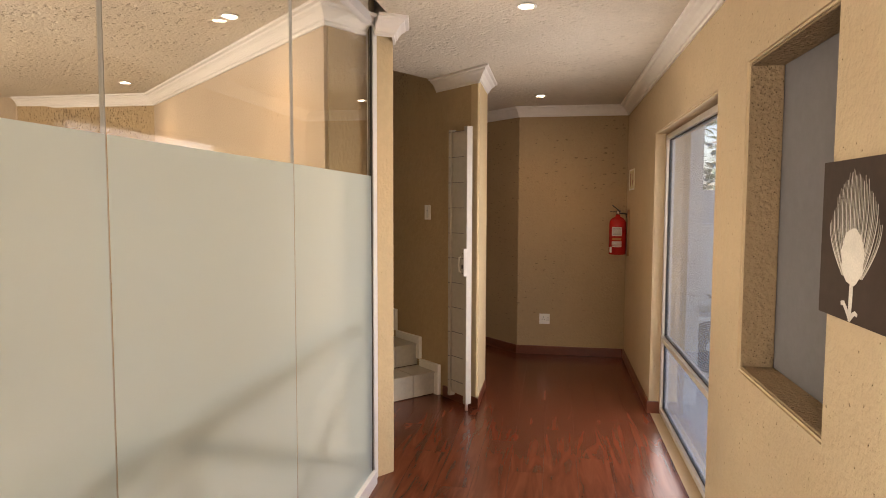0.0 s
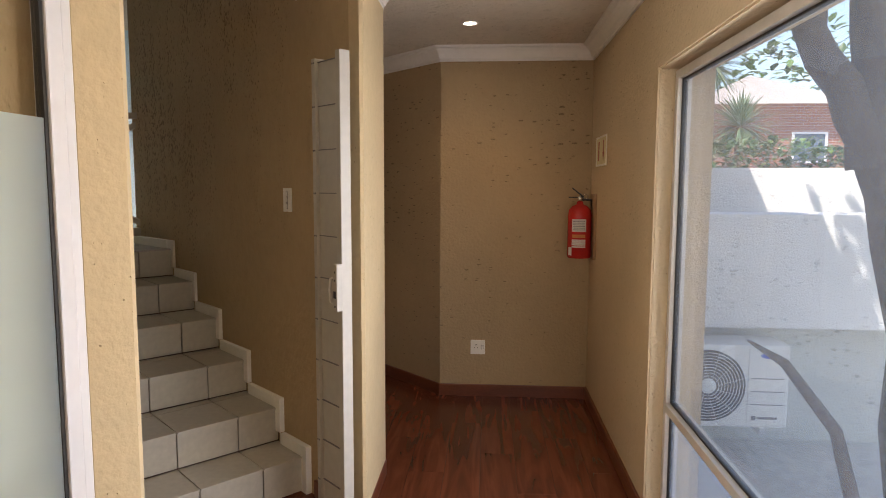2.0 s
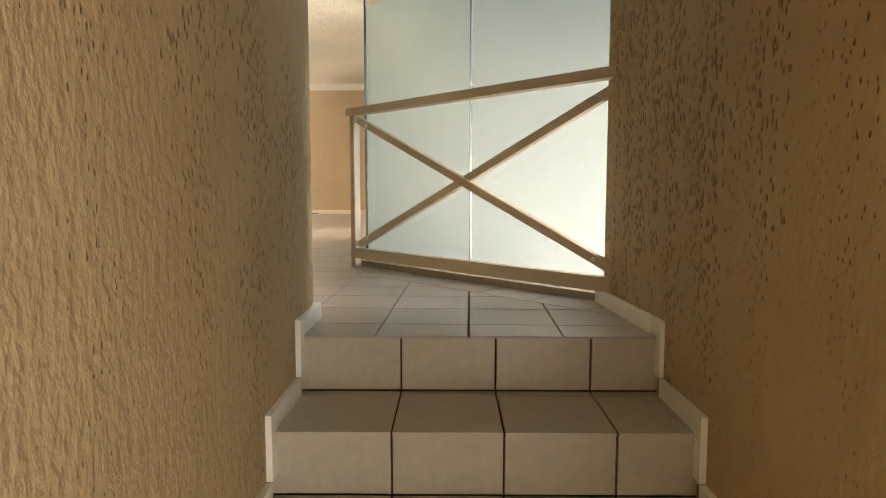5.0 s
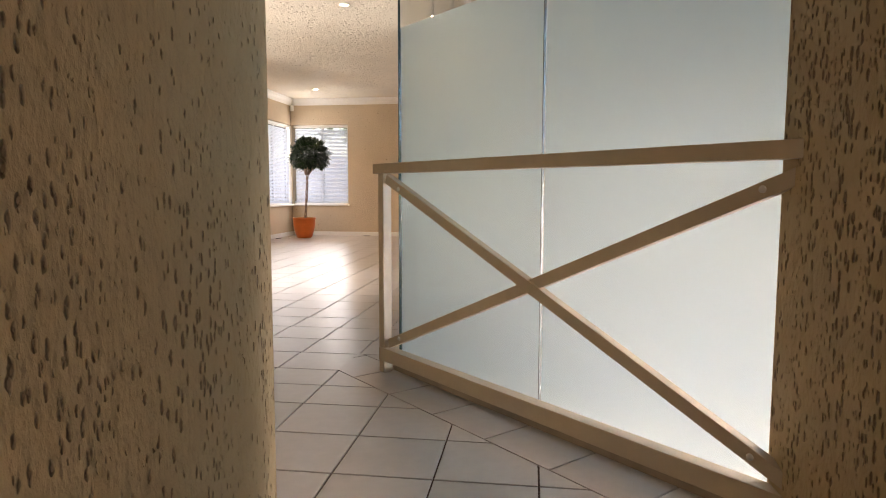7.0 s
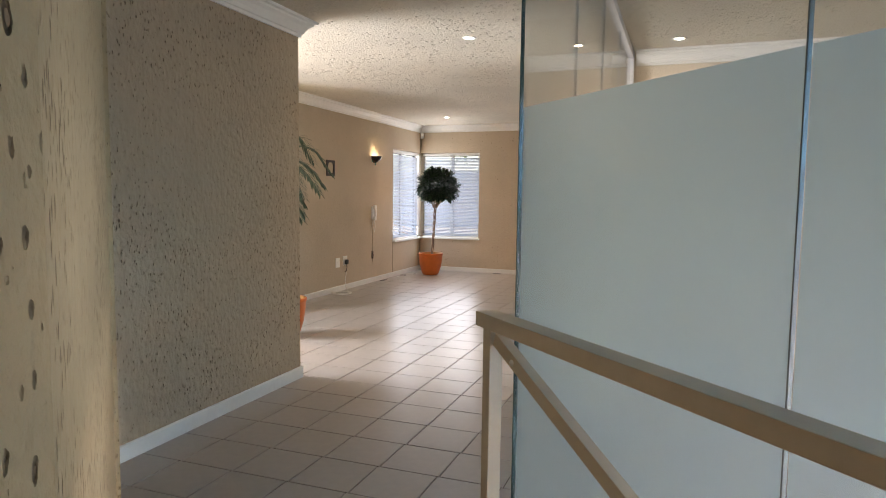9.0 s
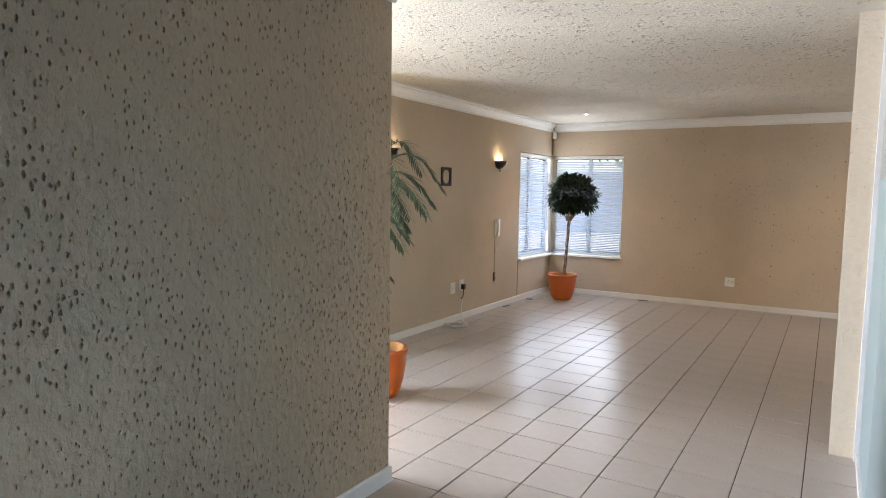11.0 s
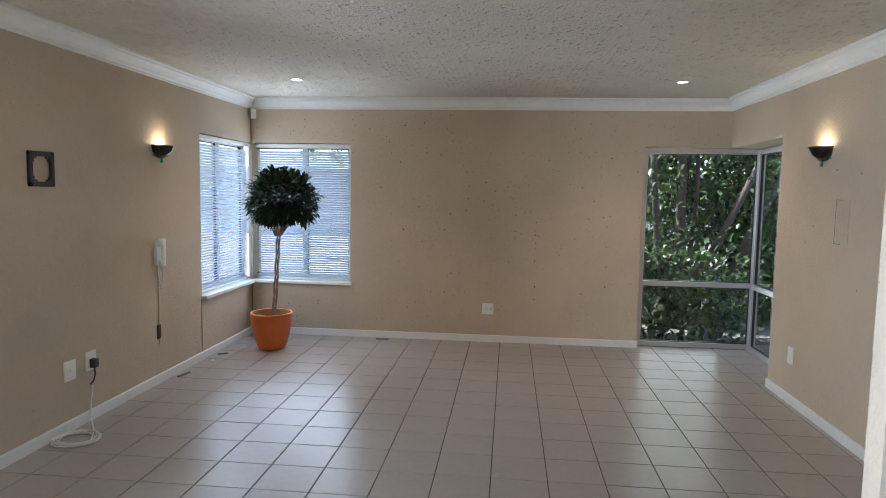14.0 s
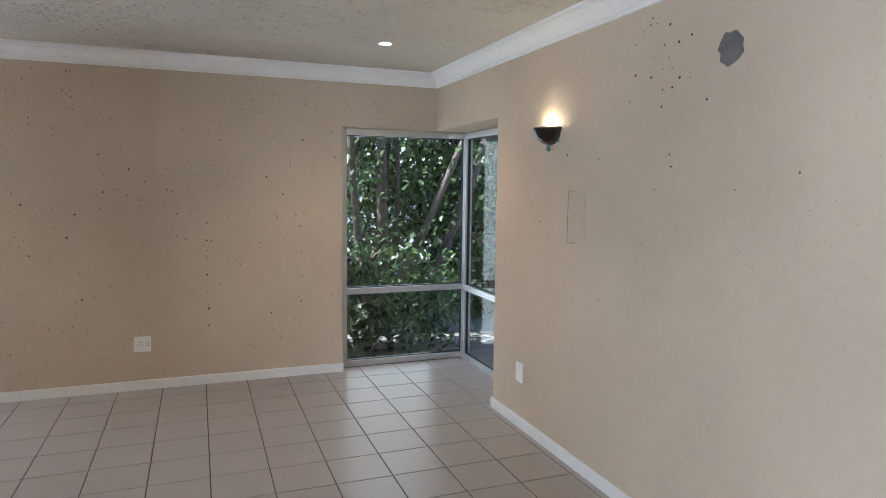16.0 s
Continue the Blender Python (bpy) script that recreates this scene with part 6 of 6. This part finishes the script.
thing("boundary_wall", prism(bmesh.new(), [(-14, 33), (14, 33), (14, 33.3), (-14, 33.3)], 0.9, 3.4), M_OUT, "pale plaster boundary wall", "wall", kind="structure")

# unseen eaves, added to keep direct sun off the windows and courtyard beam
M_EAVE = material("white_fascia", (0.72, 0.71, 0.68), 0.6, spread=0.05)
thing("sun_block_eaves", B(-3.1, 11.9, UP + 0.02, -1.94, 17.3, UP + 0.16), M_EAVE, "unseen white eaves added to block the sun", "eaves", kind="structure")
thing("sun_block_eaves", B(-1.93, 16.47, UP + 0.02, 4.2, 17.3, UP + 0.16), M_EAVE, "unseen white eaves added to block the sun", "eaves", kind="structure")
thing("sun_block_eaves", B(-4.2, -3.5, LOW + 0.12, -2.22, 7.3, LOW + 0.26), M_EAVE, "unseen white eaves added to block the sun", "eaves", kind="structure")
thing("sun_block_eaves", prism(bmesh.new(), [uv(-2.0, 1.0), uv(7.1, 1.0), uv(7.1, 1.75), uv(-2.0, 1.75)], LOW + 0.31, LOW + 0.45), M_EAVE, "unseen white eaves added to block the sun", "eaves", kind="structure")
thing("roof", prism(bmesh.new(), [uv(-2.3, -0.75), uv(-2.3, 1.0), uv(7.0, 1.0), uv(7.0, -0.1), (4.9, 6.0), (3.75, 6.0), (3.38, 4.5)], LOW + 0.305, LOW + 0.45), M_EAVE, "flat roof over the corridor", "roof", kind="structure")

# ---- floor pieces: laminate boards, tiles ----
BOARD = mesh("board", B(-0.6, -0.0955, -0.008, 0.6, 0.0955, 0.0, bevel=0.0012), M_LAM)
rot45 = Matrix.Rotation(radians(45), 4, "Z")
row = 0
v = V_WIN + 0.02 - 0.0955
while v > -1.75:
    u_from = -2.1 if v > -0.72 else 2.95 - v
    u_to = U_END + 0.1 if v > -0.05 else 6.95 - v
    u = -2.1 + (row * 0.47) % 1.2
    while u < u_to + 0.55:
        if u > u_from - 0.1:
            c = min(u, u_to - 0.5)
            b = new("board", BOARD)
            b.parent = CORR_FLOOR
            b.matrix_basis = Matrix.Translation((*uv(c, v), random.uniform(-0.0004, 0.0004) - (0.0012 if c < u else 0.0))) @ rot45
        u += 1.2015
    v -= 0.1922
    row += 1


def clip(poly, a, b, c):
    """Keep the side a*x + b*y <= c of a convex polygon."""
    out = []
    for i, p in enumerate(poly):
        q = poly[(i + 1) % len(poly)]
        dp, dq = a * p[0] + b * p[1] - c, a * q[0] + b * q[1] - c
        if dp <= 0:
            out.append(p)
        if (dp < 0 < dq) or (dq < 0 < dp):
            t = dp / (dp - dq)
            out.append((p[0] + (q[0] - p[0]) * t, p[1] + (q[1] - p[1]) * t))
    return out


def tile_bm(poly):
    """Tile with a small worn edge, from its plan."""
    cx, cy = sum(p[0] for p in poly) / len(poly), sum(p[1] for p in poly) / len(poly)
    bm = bmesh.new()
    rings = []
    for k, z in ((1.0, -0.008), (1.0, -0.0012), (0.988, 0.0)):
        rings.append([bm.verts.new(((x - cx) * k, (y - cy) * k, z)) for x, y in poly])
    n = len(poly)
    for a, b in zip(rings, rings[1:]):
        for i in range(n):
            bm.faces.new((a[i], a[(i + 1) % n], b[(i + 1) % n], b[i]))
    bm.faces.new(rings[-1])
    return bm, (cx, cy)


PX, PY, GX, GY, GAP = 0.3025, 0.2955, 0.013, 13.366, 0.0031
PITCH = 0.297
FULL = mesh("tile", tile_bm([(-PX / 2 + GAP, -PY / 2 + GAP), (PX / 2 - GAP, -PY / 2 + GAP), (PX / 2 - GAP, PY / 2 - GAP), (-PX / 2 + GAP, PY / 2 - GAP)])[0], M_TILE)
rest_v, rest_f = [], []
placed = 0
# row edges: the landing has its own courses, with a cut course before the main grid begins
EDGES = [7.286 + 0.2935 * k for k in range(-6, 1)] + [7.52] + [GY + PY * k for k in range(-19, 11)]
for y0, y1 in zip(EDGES, EDGES[1:]):
    for i in range(-12, 20):
        x0 = GX + i * PX - 0.047 * min(1.0, max(0.0, (9.0 - y0) / 1.5))
        cx, cy = x0 + PX / 2, (y0 + y1) / 2
        room = XL - 0.2 < cx < XR + 0.46 and 11.3 < cy < YF + 0.16
        hall = -0.05 < cx < 2.3 and 7.0 < cy <= 11.4
        entry = -2.9 < cx <= -0.05 and 7.5 < cy <= 11.4
        landing = cx + cy > 7.9 and 5.8 < cy <= 8.0 and 0.6 < cx < 3.45
        office = cx > 2.2 and 6.0 < cy < 11.5 and cx + cy > 9.75 and cx < 5.7
        if not (room or hall or entry or landing or office):
            continue
        poly = [(x0 + GAP, y0 + GAP), (x0 + PX - GAP, y0 + GAP), (x0 + PX - GAP, y1 - GAP), (x0 + GAP, y1 - GAP)]
        whole = poly
        if landing and not office:
            poly = clip(poly, 0.03, -1.0, 0.03 * 2.8 - 5.935)
            if cx + cy < 8.9 and cx < 2.05:
                poly = clip(poly, -1, -1, -8.26)
        beyond = []
        if cx > 1.75 and cy < 8.1 and 9.17 < cx + cy < 10.2:
            if not office:
                beyond = clip(whole, -1, -1, -9.872)
            poly = clip(poly, 1, 1, 9.527)
        if room:
            poly = clip(clip(poly, 1, 0, XR + 0.335), 0, 1, YF + 0.165)
            if len(poly) == 4 and max(p[0] for p in poly) < XR + 0.33 and max(p[1] for p in poly) < YF + 0.16:
                poly = whole
        if office and cy < 8.3:
            poly = clip(whole, -1, -1, -9.872)
        if len(beyond) > 2:
            bm, (px, py) = tile_bm(beyond)
            part("tile", bm, M_TILE, FLOOR2, m=Matrix.Translation((px, py, H)))
        if len(poly) < 3:
            continue
        near = (room or hall or landing) and not office and cx > -1.6 and placed < 300 and (cy < 15.3)
        if near:
            if poly is whole and cy > 7.6:
                t = new("tile", FULL)
                t.matrix_basis = Matrix.Translation((cx, cy, H + random.uniform(-0.0005, 0.0005))) @ Matrix.Rotation(random.uniform(-0.0012, 0.0012), 4, "X")
                t.parent = FLOOR2
            else:
                bm, (px, py) = tile_bm(poly)
                part("tile", bm, M_TILE, FLOOR2, m=Matrix.Translation((px, py, H)))
            placed += 1
        else:
            k = len(rest_v)
            n = len(poly)
            mx_, my_ = sum(p[0] for p in poly) / n, sum(p[1] for p in poly) / n
            for s, z in ((1.0, -0.008), (1.0, -0.0012), (0.988, 0.0)):
                rest_v += [(mx_ + (x - mx_) * s, my_ + (y - my_) * s, H + z) for x, y in poly]
            for r in (0, n):
                rest_f += [(k + r + a, k + r + (a + 1) % n, k + r + n + (a + 1) % n, k + r + n + a) for a in range(n)]
            rest_f.append(tuple(k + 2 * n + a for a in range(n)))
far_tiles = tagged(new("far_tiles", from_lists("far_tiles", rest_v, rest_f, M_TILE)), "pale floor tiles with brown joints", kind="stuff")
far_tiles.parent = FLOOR2
# border course along the railing
for k in range(-1, 9):
    s0 = -0.265 + k * PITCH
    ax, ay = 1.86 + s0 * R2, 9.535 - 1.86 - s0 * R2
    L = PITCH - 2 * GAP
    poly = [(ax, ay), (ax + L * R2, ay - L * R2), (ax + L * R2 + 0.165, ay - L * R2 + 0.165), (ax + 0.165, ay + 0.165)]
    poly = clip(clip(poly, 1, 0, 3.34), -1, 0, -1.784)
    if len(poly) > 2:
        bm, (px, py) = tile_bm(poly)
        part("tile", bm, M_TILE, FLOOR2, m=Matrix.Translation((px, py, H)))
